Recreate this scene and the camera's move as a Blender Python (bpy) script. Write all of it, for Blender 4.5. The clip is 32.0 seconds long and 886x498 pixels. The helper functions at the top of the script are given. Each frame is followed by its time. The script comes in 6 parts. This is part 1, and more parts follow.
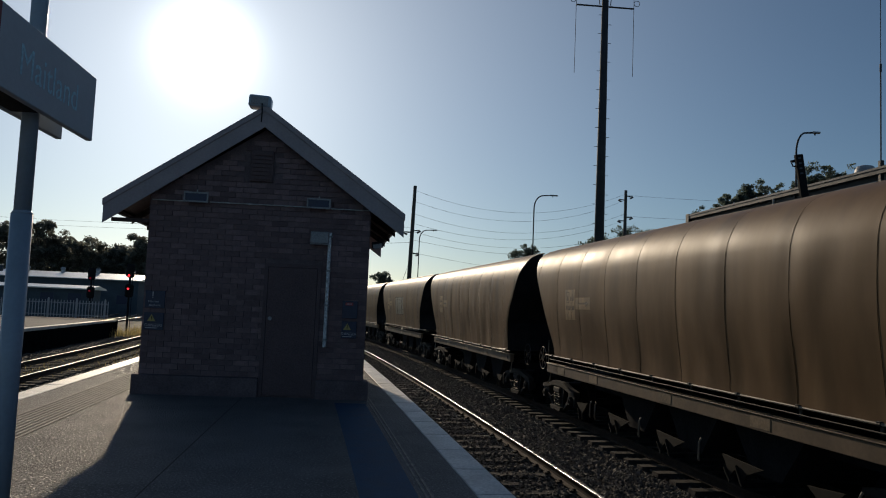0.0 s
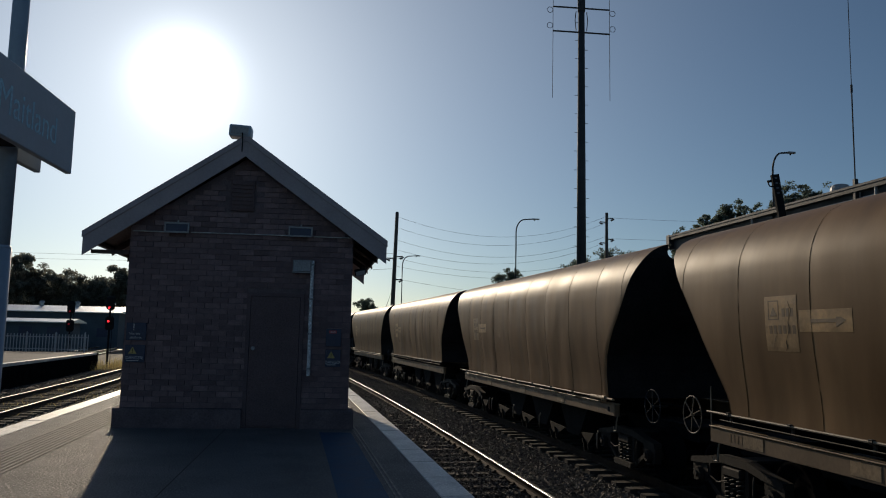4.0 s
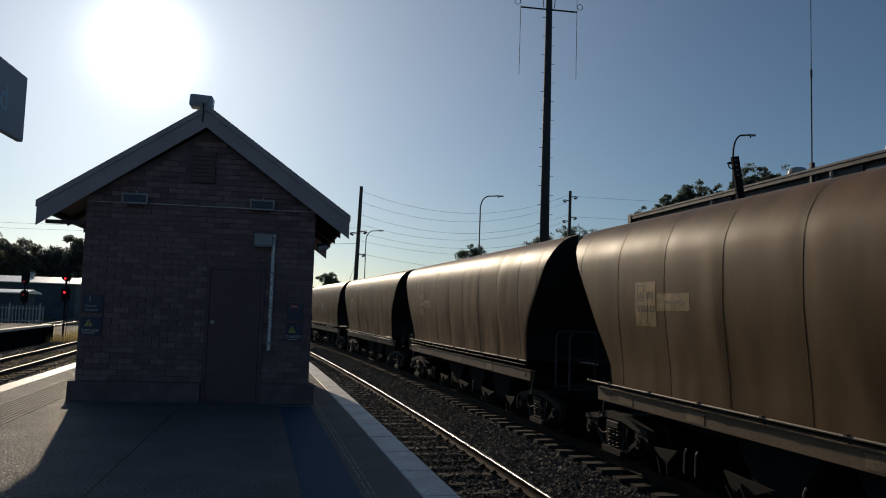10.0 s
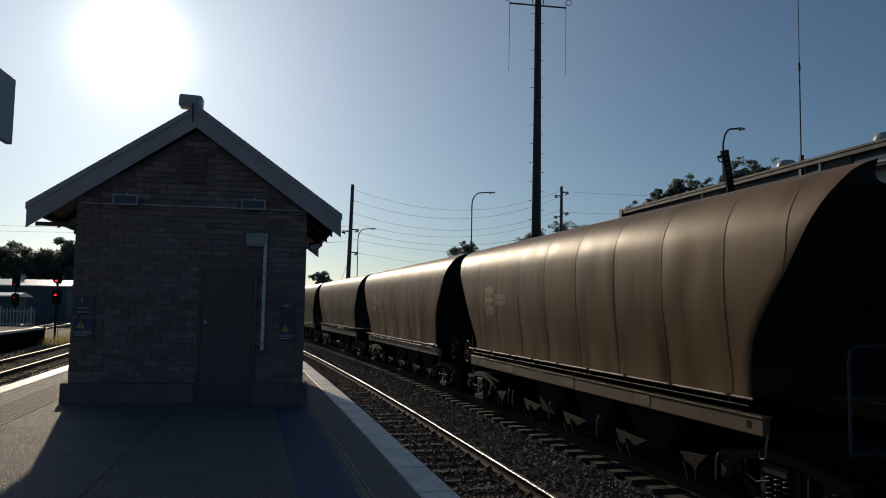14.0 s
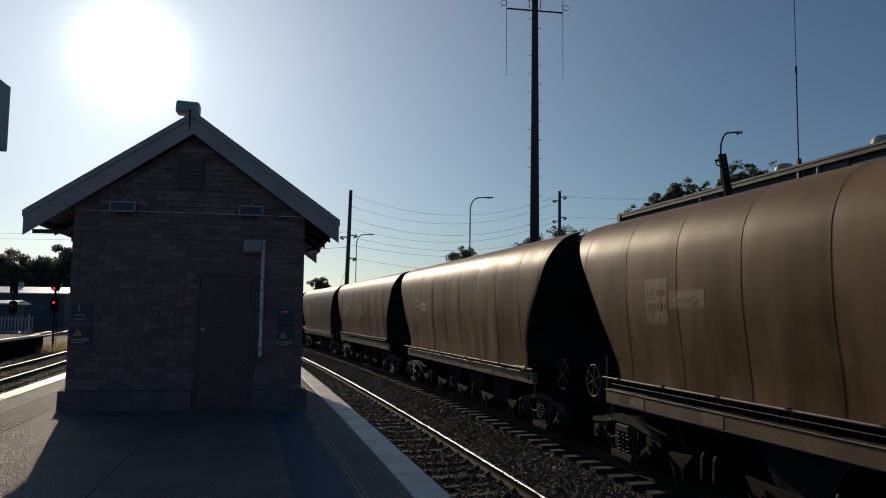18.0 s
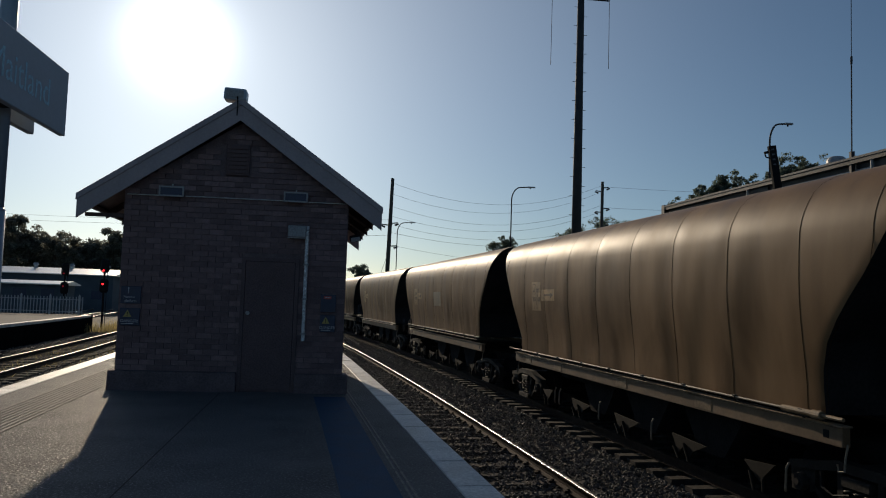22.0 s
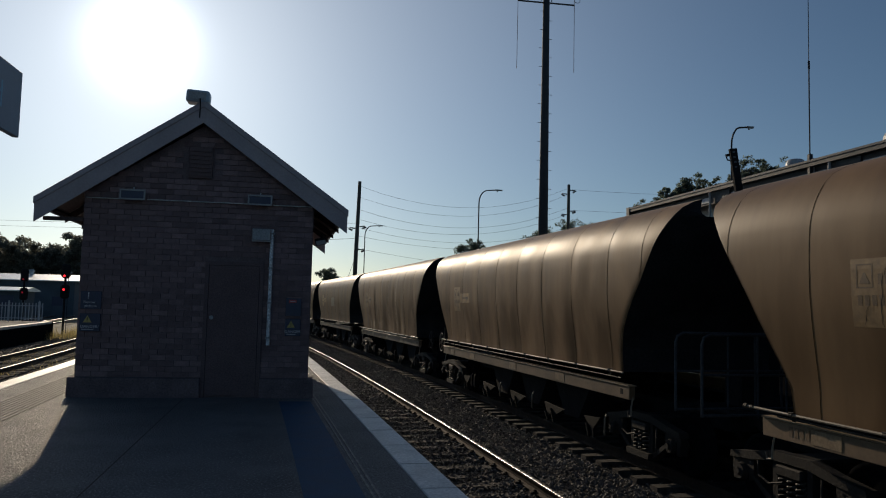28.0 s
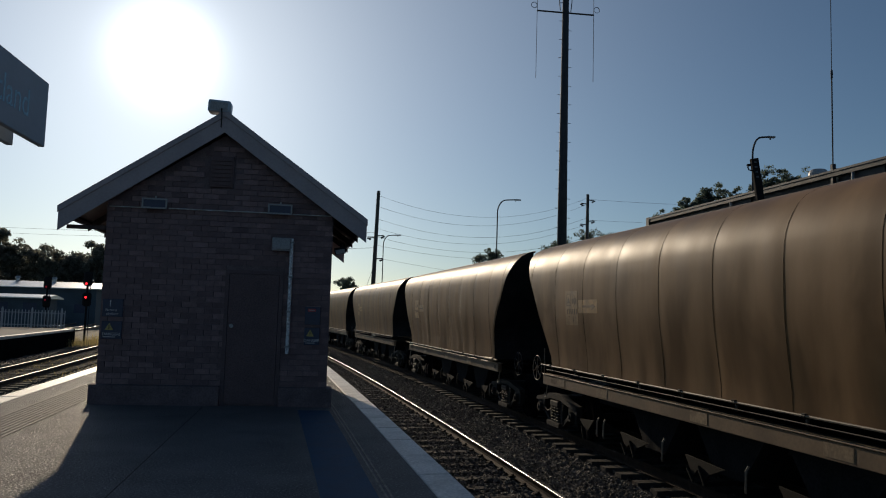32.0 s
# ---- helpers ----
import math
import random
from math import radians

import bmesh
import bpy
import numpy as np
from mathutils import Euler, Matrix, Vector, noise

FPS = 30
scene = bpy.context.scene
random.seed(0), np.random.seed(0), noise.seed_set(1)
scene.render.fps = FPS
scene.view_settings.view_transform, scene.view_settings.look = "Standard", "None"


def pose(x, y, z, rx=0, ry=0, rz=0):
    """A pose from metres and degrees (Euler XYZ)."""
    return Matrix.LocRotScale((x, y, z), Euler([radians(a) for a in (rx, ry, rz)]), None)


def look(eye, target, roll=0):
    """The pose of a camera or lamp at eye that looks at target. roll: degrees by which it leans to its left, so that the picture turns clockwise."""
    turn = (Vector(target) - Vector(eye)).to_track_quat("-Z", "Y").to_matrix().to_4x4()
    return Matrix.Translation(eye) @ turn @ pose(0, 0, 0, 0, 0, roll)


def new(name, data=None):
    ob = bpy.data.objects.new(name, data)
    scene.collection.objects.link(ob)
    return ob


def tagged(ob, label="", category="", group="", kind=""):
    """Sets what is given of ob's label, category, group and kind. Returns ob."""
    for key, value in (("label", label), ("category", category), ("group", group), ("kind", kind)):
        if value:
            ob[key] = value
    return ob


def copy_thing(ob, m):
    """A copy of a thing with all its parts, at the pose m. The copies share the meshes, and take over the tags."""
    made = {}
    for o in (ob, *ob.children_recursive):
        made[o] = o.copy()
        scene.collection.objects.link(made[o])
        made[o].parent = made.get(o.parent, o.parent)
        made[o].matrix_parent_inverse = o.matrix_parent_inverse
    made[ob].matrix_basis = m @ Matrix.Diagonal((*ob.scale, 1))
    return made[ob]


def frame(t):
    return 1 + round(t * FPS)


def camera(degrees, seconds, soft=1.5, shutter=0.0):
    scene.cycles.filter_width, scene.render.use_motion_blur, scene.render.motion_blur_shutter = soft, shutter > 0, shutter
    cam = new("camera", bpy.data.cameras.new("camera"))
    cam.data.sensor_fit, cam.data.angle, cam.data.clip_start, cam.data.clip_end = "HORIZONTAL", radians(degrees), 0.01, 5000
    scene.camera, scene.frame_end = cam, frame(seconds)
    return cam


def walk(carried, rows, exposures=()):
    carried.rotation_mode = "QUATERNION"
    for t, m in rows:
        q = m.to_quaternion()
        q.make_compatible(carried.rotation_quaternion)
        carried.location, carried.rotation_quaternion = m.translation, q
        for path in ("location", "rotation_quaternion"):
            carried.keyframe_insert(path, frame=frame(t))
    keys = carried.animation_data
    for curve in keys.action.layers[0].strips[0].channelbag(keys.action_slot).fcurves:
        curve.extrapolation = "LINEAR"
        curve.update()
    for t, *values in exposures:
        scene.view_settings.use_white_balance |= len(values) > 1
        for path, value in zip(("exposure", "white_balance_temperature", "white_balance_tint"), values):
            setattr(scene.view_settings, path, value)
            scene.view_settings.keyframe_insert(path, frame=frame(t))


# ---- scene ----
LENS = 59.74
# seconds, eye x y z, yaw to the left, pitch up, lean
PATH = [
    (0, -0.015, 0.013, 1.489, -5.27, 4.51, 2.41),
    (0.5, -0.005, 0.012, 1.489, -4.62, 4.75, 2.35),
    (1, -0.012, 0.009, 1.494, -4.27, 4.78, 2.27),
    (1.5, -0.018, 0.004, 1.499, -4.46, 5.31, 2.17),
    (2, -0.010, -0.005, 1.492, -3.62, 5.46, 1.40),
    (2.5, -0.007, -0.005, 1.494, -4.60, 5.17, 1.49),
    (3, -0.012, -0.006, 1.502, -5.33, 4.34, 1.16),
    (3.5, -0.014, -0.001, 1.495, -5.15, 5.94, 0.83),
    (4, -0.012, -0.005, 1.493, -6.48, 6.43, 1.17),
    (4.5, -0.012, -0.005, 1.513, -8.19, 6.15, 2.07),
    (6.5, 0.007, 0.021, 1.503, -8.45, 5.04, 2.21),
    (7, -0.000, 0.001, 1.487, -8.92, 5.70, 2.06),
    (7.5, 0.009, -0.002, 1.504, -9.52, 5.41, 2.04),
    (8, -0.001, 0.001, 1.503, -8.76, 5.61, 2.14),
    (8.5, 0.000, -0.001, 1.500, -8.31, 5.10, 2.08),
    (9, 0.000, 0.000, 1.500, -9.22, 5.01, 2.18),
    (9.5, -0.005, 0.003, 1.497, -9.25, 4.70, 1.86),
    (10, 0.004, 0.000, 1.504, -9.21, 4.68, 1.81),
    (10.5, 0.009, -0.005, 1.510, -10.20, 4.68, 1.56),
    (11, 0.013, 0.003, 1.496, -10.66, 3.91, 1.45),
    (11.5, 0.006, -0.005, 1.490, -10.21, 3.79, 1.41),
    (12, -0.011, -0.013, 1.494, -8.31, 4.80, 1.44),
    (12.5, -0.010, -0.003, 1.494, -7.91, 4.13, 1.35),
    (13, -0.012, -0.003, 1.494, -8.14, 4.18, 1.16),
    (13.5, 0.004, -0.009, 1.504, -9.63, 4.43, 0.88),
    (14, 0.004, -0.017, 1.502, -9.79, 4.48, 0.99),
    (14.5, 0.005, -0.014, 1.494, -9.93, 4.52, 1.30),
    (16.5, 0.009, -0.027, 1.496, -10.39, 5.04, 1.24),
    (17, 0.007, -0.027, 1.492, -9.74, 5.93, 0.70),
    (17.5, 0.008, -0.012, 1.500, -9.63, 5.44, 0.60),
    (18, 0.016, 0.002, 1.504, -9.89, 4.87, 0.67),
    (18.5, 0.010, -0.003, 1.499, -9.07, 4.68, 0.39),
    (19, 0.003, -0.000, 1.497, -7.49, 4.45, 0.72),
    (19.5, -0.004, -0.007, 1.494, -7.62, 4.57, 0.94),
    (20, 0.002, -0.010, 1.494, -7.52, 4.11, 1.11),
    (20.5, -0.004, -0.005, 1.492, -7.46, 3.33, 1.76),
    (21, -0.022, 0.000, 1.489, -6.72, 4.64, 1.58),
    (21.5, -0.020, -0.012, 1.487, -6.85, 4.26, 1.57),
    (22, -0.016, -0.007, 1.498, -6.92, 3.99, 1.87),
    (22.5, -0.012, -0.005, 1.486, -7.20, 4.17, 1.44),
    (23, -0.005, 0.012, 1.495, -7.84, 3.76, 0.90),
    (23.5, 0.006, 0.003, 1.491, -8.81, 4.06, 0.82),
    (24, 0.013, 0.020, 1.482, -10.29, 3.71, 1.43),
    (24.5, 0.027, -0.002, 1.492, -12.61, 4.06, 1.36),
    (25, 0.027, -0.001, 1.490, -11.94, 3.51, 0.68),
    (25.5, 0.015, 0.009, 1.488, -10.23, 3.64, 1.17),
    (27.5, 0.024, -0.006, 1.486, -9.31, 4.62, 1.25),
    (28, 0.020, -0.007, 1.490, -9.28, 4.29, 1.39),
    (28.5, 0.012, 0.005, 1.496, -7.68, 4.56, 1.39),
    (29, 0.007, 0.012, 1.489, -7.11, 4.49, 1.62),
    (29.5, 0.005, 0.003, 1.494, -7.25, 4.05, 1.71),
    (30, 0.005, 0.003, 1.490, -7.36, 4.70, 1.65),
    (30.5, 0.009, 0.001, 1.505, -7.02, 4.78, 1.24),
    (31, 0.010, 0.002, 1.490, -7.32, 4.53, 1.14),
    (31.5, 0.014, 0.004, 1.484, -7.95, 4.55, 1.45),
    (32, 0.007, 0.004, 1.491, -7.91, 4.96, 1.71),
]


def carried_pose(x, y, z, yaw, pitch, lean):
    """The pose of a camera that looks along +y, turned by yaw, raised by pitch, leaning to its left."""
    return pose(x, y, z, 0, 0, yaw) @ pose(0, 0, 0, 90 + pitch) @ pose(0, 0, 0, 0, 0, lean)


cam = camera(LENS, 32.0, soft=1.05)
EXPOSURE = 0.0
walk(cam, [(r[0], carried_pose(*r[1:])) for r in PATH], exposures=[(0.0, EXPOSURE), (32.0, EXPOSURE)])

# ---- light: a low sun ahead, in a clear slightly hazy sky ----
SUN_AZ, SUN_EL = -12.8, 17.5
SUN_WAY = Vector((math.sin(radians(SUN_AZ)) * math.cos(radians(SUN_EL)), math.cos(radians(SUN_AZ)) * math.cos(radians(SUN_EL)), math.sin(radians(SUN_EL))))


def make_world():
    world = bpy.data.worlds.new("sky")
    scene.world = world
    world.use_nodes = True
    nt = world.node_tree
    nt.nodes.clear()
    n, l = nt.nodes.new, nt.links.new
    out = n("ShaderNodeOutputWorld")
    sky = n("ShaderNodeTexSky")
    sky.sky_type = "NISHITA"
    sky.sun_disc = False
    sky.sun_elevation, sky.sun_rotation = radians(SUN_EL), radians(SUN_AZ)
    sky.altitude, sky.air_density, sky.dust_density, sky.ozone_density = 10, 0.85, 0.25, 3.0
    base = n("ShaderNodeBackground")
    base.inputs["Strength"].default_value = 0.050
    tint = n("ShaderNodeMix")
    tint.data_type, tint.blend_type = "RGBA", "MULTIPLY"
    tint.inputs["Factor"].default_value = 1.0
    tint.inputs["B"].default_value = (0.94, 1.0, 0.985, 1)
    l(sky.outputs["Color"], tint.inputs["A"])
    l(tint.outputs["Result"], base.inputs["Color"])
    # the bright haze round the sun itself
    coord = n("ShaderNodeTexCoord")
    dot = n("ShaderNodeVectorMath")
    dot.operation = "DOT_PRODUCT"
    unit = n("ShaderNodeVectorMath")
    unit.operation = "NORMALIZE"
    l(coord.outputs["Generated"], unit.inputs[0])
    l(unit.outputs["Vector"], dot.inputs[0])
    dot.inputs[1].default_value = SUN_WAY
    up = n("ShaderNodeMath")
    up.operation = "MAXIMUM"
    l(dot.outputs["Value"], up.inputs[0])
    up.inputs[1].default_value = 0.0
    total = None
    for power, gain in ((900, 1.4), (60, 0.188), (25, 0.06), (8, 0.245)):
        p = n("ShaderNodeMath")
        p.operation = "POWER"
        l(up.outputs[0], p.inputs[0])
        p.inputs[1].default_value = power
        m = n("ShaderNodeMath")
        m.operation = "MULTIPLY"
        l(p.outputs[0], m.inputs[0])
        m.inputs[1].default_value = gain
        if total is None:
            total = m
        else:
            a = n("ShaderNodeMath")
            a.operation = "ADD"
            l(total.outputs[0], a.inputs[0])
            l(m.outputs[0], a.inputs[1])
            total = a
    haze = n("ShaderNodeBackground")
    haze.inputs["Color"].default_value = (0.92, 0.965, 1.0, 1)
    l(total.outputs[0], haze.inputs["Strength"])
    add = n("ShaderNodeAddShader")
    l(base.outputs[0], add.inputs[0])
    l(haze.outputs[0], add.inputs[1])
    l(add.outputs[0], out.inputs["Surface"])


make_world()
sun = new("sun", bpy.data.lights.new("sun", "SUN"))
sun.data.energy, sun.data.angle, sun.data.color = 2.1, radians(0.6), (1.0, 0.82, 0.60)
sun.matrix_world = look(tuple(SUN_WAY * 200), (0, 0, 0))


# ---- materials ----
def mat(name, base, rough=0.7, metal=0.0, vary=0.25, scale=3.0, fine=60.0, bump=0.15, stretch=(1, 1, 1), tint=None, each=0.0, spec=0.5, island=0.0, coords="Object", grain_mix=0.55, soot=0.0, sooty=False, chips=0.0, deep=0.02):
    """A worn surface: base colour with stains (coarse) and grain (fine), a little relief, and gloss that varies."""
    m = bpy.data.materials.new(name)
    m.use_nodes = True
    nt = m.node_tree
    n, l = nt.nodes.new, nt.links.new
    bsdf = nt.nodes["Principled BSDF"]
    bsdf.inputs["Metallic"].default_value = metal
    bsdf.inputs["Specular IOR Level"].default_value = spec
    coord = n("ShaderNodeTexCoord")
    mapping = n("ShaderNodeMapping")
    mapping.inputs["Scale"].default_value = stretch
    l(coord.outputs[coords], mapping.inputs["Vector"])
    coarse, grain = n("ShaderNodeTexNoise"), n("ShaderNodeTexNoise")
    for tex, s, d in ((coarse, scale, 6.0), (grain, fine, 3.0)):
        tex.inputs["Scale"].default_value, tex.inputs["Detail"].default_value = s, d
        l(mapping.outputs["Vector"], tex.inputs["Vector"])
    if each:
        info = n("ShaderNodeObjectInfo")
        off = n("ShaderNodeMath")
        off.operation = "MULTIPLY"
        l(info.outputs["Random"], off.inputs[0])
        off.inputs[1].default_value = 40.0
        l(off.outputs[0], mapping.inputs["Location"])
    dark = [c * (1 - vary) for c in base]
    light = [min(1.0, c * (1 + vary)) for c in (tint or base)]
    ramp = n("ShaderNodeValToRGB")
    ramp.color_ramp.elements[0].position, ramp.color_ramp.elements[0].color = 0.32, (*dark, 1)
    ramp.color_ramp.elements[1].position, ramp.color_ramp.elements[1].color = 0.70, (*light, 1)
    l(coarse.outputs["Fac"], ramp.inputs["Fac"])
    mul = n("ShaderNodeMix")
    mul.data_type, mul.blend_type = "RGBA", "MULTIPLY"
    mul.inputs["Factor"].default_value = grain_mix
    gray = n("ShaderNodeMapRange")
    gray.inputs["From Min"].default_value, gray.inputs["From Max"].default_value = 0.25, 0.75
    gray.inputs["To Min"].default_value, gray.inputs["To Max"].default_value = 0.45, 1.4
    l(grain.outputs["Fac"], gray.inputs["Value"])
    l(ramp.outputs["Color"], mul.inputs["A"])
    l(gray.outputs["Result"], mul.inputs["B"])
    colour = mul.outputs["Result"]
    if each or island:
        hsv = n("ShaderNodeHueSaturation")
        rnd = n("ShaderNodeMapRange")
        spread = each or island
        rnd.inputs["To Min"].default_value, rnd.inputs["To Max"].default_value = 1 - spread, 1 + spread
        if each:
            l(info.outputs["Random"], rnd.inputs["Value"])
        else:
            geo = n("ShaderNodeNewGeometry")
            l(geo.outputs["Random Per Island"], rnd.inputs["Value"])
        l(rnd.outputs["Result"], hsv.inputs["Value"])
        l(colour, hsv.inputs["Color"])
        colour = hsv.outputs["Color"]
    if chips:
        # pale stone chips worn bright in the dark binder
        stone, some, lay = n("ShaderNodeTexNoise"), n("ShaderNodeMapRange"), n("ShaderNodeMix")
        stone.inputs["Scale"].default_value, stone.inputs["Detail"].default_value = chips, 2.0
        l(coord.outputs[coords], stone.inputs["Vector"])
        some.inputs["From Min"].default_value, some.inputs["From Max"].default_value, some.inputs["To Max"].default_value = 0.54, 0.66, 0.85
        l(stone.outputs["Fac"], some.inputs["Value"])
        lay.data_type = "RGBA"
        l(some.outputs["Result"], lay.inputs["Factor"])
        l(colour, lay.inputs["A"])
        lay.inputs["B"].default_value = (base[0] * 1.35, base[1] * 1.32, base[2] * 1.26, 1)
        colour = lay.outputs["Result"]
    if soot:
        smear, cut, over = n("ShaderNodeTexNoise"), n("ShaderNodeMapRange"), n("ShaderNodeMix")
        smear.inputs["Scale"].default_value, smear.inputs["Detail"].default_value, smear.inputs["Distortion"].default_value = 0.9, 4.0, 0.6
        flat = n("ShaderNodeMapping")
        flat.inputs["Scale"].default_value = (1.0, 1.0, 0.45)
        l(coord.outputs[coords], flat.inputs["Vector"])
        l(off.outputs[0], flat.inputs["Location"])
        l(flat.outputs["Vector"], smear.inputs["Vector"])
        cut.inputs["From Min"].default_value, cut.inputs["From Max"].default_value = 0.46, 0.62
        cut.inputs["To Max"].default_value = soot
        l(smear.outputs["Fac"], cut.inputs["Value"])
        over.data_type = "RGBA"
        # some wagons are far dirtier than others, and most of it low on the side
        much, low, place, both, all3 = n("ShaderNodeMapRange"), n("ShaderNodeMapRange"), n("ShaderNodeSeparateXYZ"), n("ShaderNodeMath"), n("ShaderNodeMath")
        # besides dirt, the 0.34 floor paints the dimmer light low on every side
        much.inputs["From Min"].default_value, much.inputs["From Max"].default_value, much.inputs["To Min"].default_value = 0.35, 0.8, 0.34
        if sooty:
            much.inputs["Value"].default_value = 1.0
            cut.inputs["From Min"].default_value, cut.inputs["From Max"].default_value = 0.38, 0.52
        else:
            l(info.outputs["Random"], much.inputs["Value"])
        l(coord.outputs[coords], place.inputs["Vector"])
        low.inputs["From Min"].default_value, low.inputs["From Max"].default_value, low.inputs["To Min"].default_value, low.inputs["To Max"].default_value = 2.4, 3.5, 1.0, 0.15
        l(place.outputs["Z"], low.inputs["Value"])
        both.operation = all3.operation = "MULTIPLY"
        l(much.outputs["Result"], both.inputs[0])
        l(low.outputs["Result"], both.inputs[1])
        l(both.outputs[0], all3.inputs[0])
        l(cut.outputs["Result"], all3.inputs[1])
        l(all3.outputs[0], over.inputs["Factor"])
        l(colour, over.inputs["A"])
        over.inputs["B"].default_value = (base[0] * 0.22, base[1] * 0.22, base[2] * 0.26, 1)
        colour = over.outputs["Result"]
        dull = n("ShaderNodeMapRange")
        dull.inputs["To Min"].default_value, dull.inputs["To Max"].default_value = spec, 0.02
        l(all3.outputs[0], dull.inputs["Value"])
        l(dull.outputs["Result"], bsdf.inputs["Specular IOR Level"])
    l(colour, bsdf.inputs["Base Color"])
    ro = n("ShaderNodeMapRange")
    ro.inputs["To Min"].default_value, ro.inputs["To Max"].default_value = max(0.03, rough - 0.12), min(1.0, rough + 0.12)
    if chips:
        ro.inputs["To Min"].default_value, ro.inputs["To Max"].default_value = 0.86, 0.34
        l(some.outputs["Result"], ro.inputs["Value"])
    else:
        l(coarse.outputs["Fac"], ro.inputs["Value"])
    l(ro.outputs["Result"], bsdf.inputs["Roughness"])
    if bump:
        b = n("ShaderNodeBump")
        b.inputs["Strength"].default_value, b.inputs["Distance"].default_value = bump, deep
        l(grain.outputs["Fac"], b.inputs["Height"])
        l(b.outputs["Normal"], bsdf.inputs["Normal"])
    return m


def leafy(name, base):
    """Leaves that let some of the light from behind through."""
    m = mat(name, base, 0.65, vary=0.35, scale=0.6, fine=9, bump=0, island=0.45)
    nt = m.node_tree
    bsdf, out = nt.nodes["Principled BSDF"], nt.nodes["Material Output"]
    colour = bsdf.inputs["Base Color"].links[0].from_socket
    thin, mix = nt.nodes.new("ShaderNodeBsdfTranslucent"), nt.nodes.new("ShaderNodeMixShader")
    mix.inputs["Fac"].default_value = 0.75
    nt.links.new(colour, thin.inputs["Color"])
    nt.links.new(bsdf.outputs[0], mix.inputs[1])
    nt.links.new(thin.outputs[0], mix.inputs[2])
    nt.links.new(mix.outputs[0], out.inputs["Surface"])
    return m


def glow(name, colour, strength):
    m = bpy.data.materials.new(name)
    m.use_nodes = True
    b = m.node_tree.nodes["Principled BSDF"]
    b.inputs["Base Color"].default_value = (*colour, 1)
    b.inputs["Emission Color"].default_value = (*colour, 1)
    b.inputs["Emission Strength"].default_value = strength
    return m


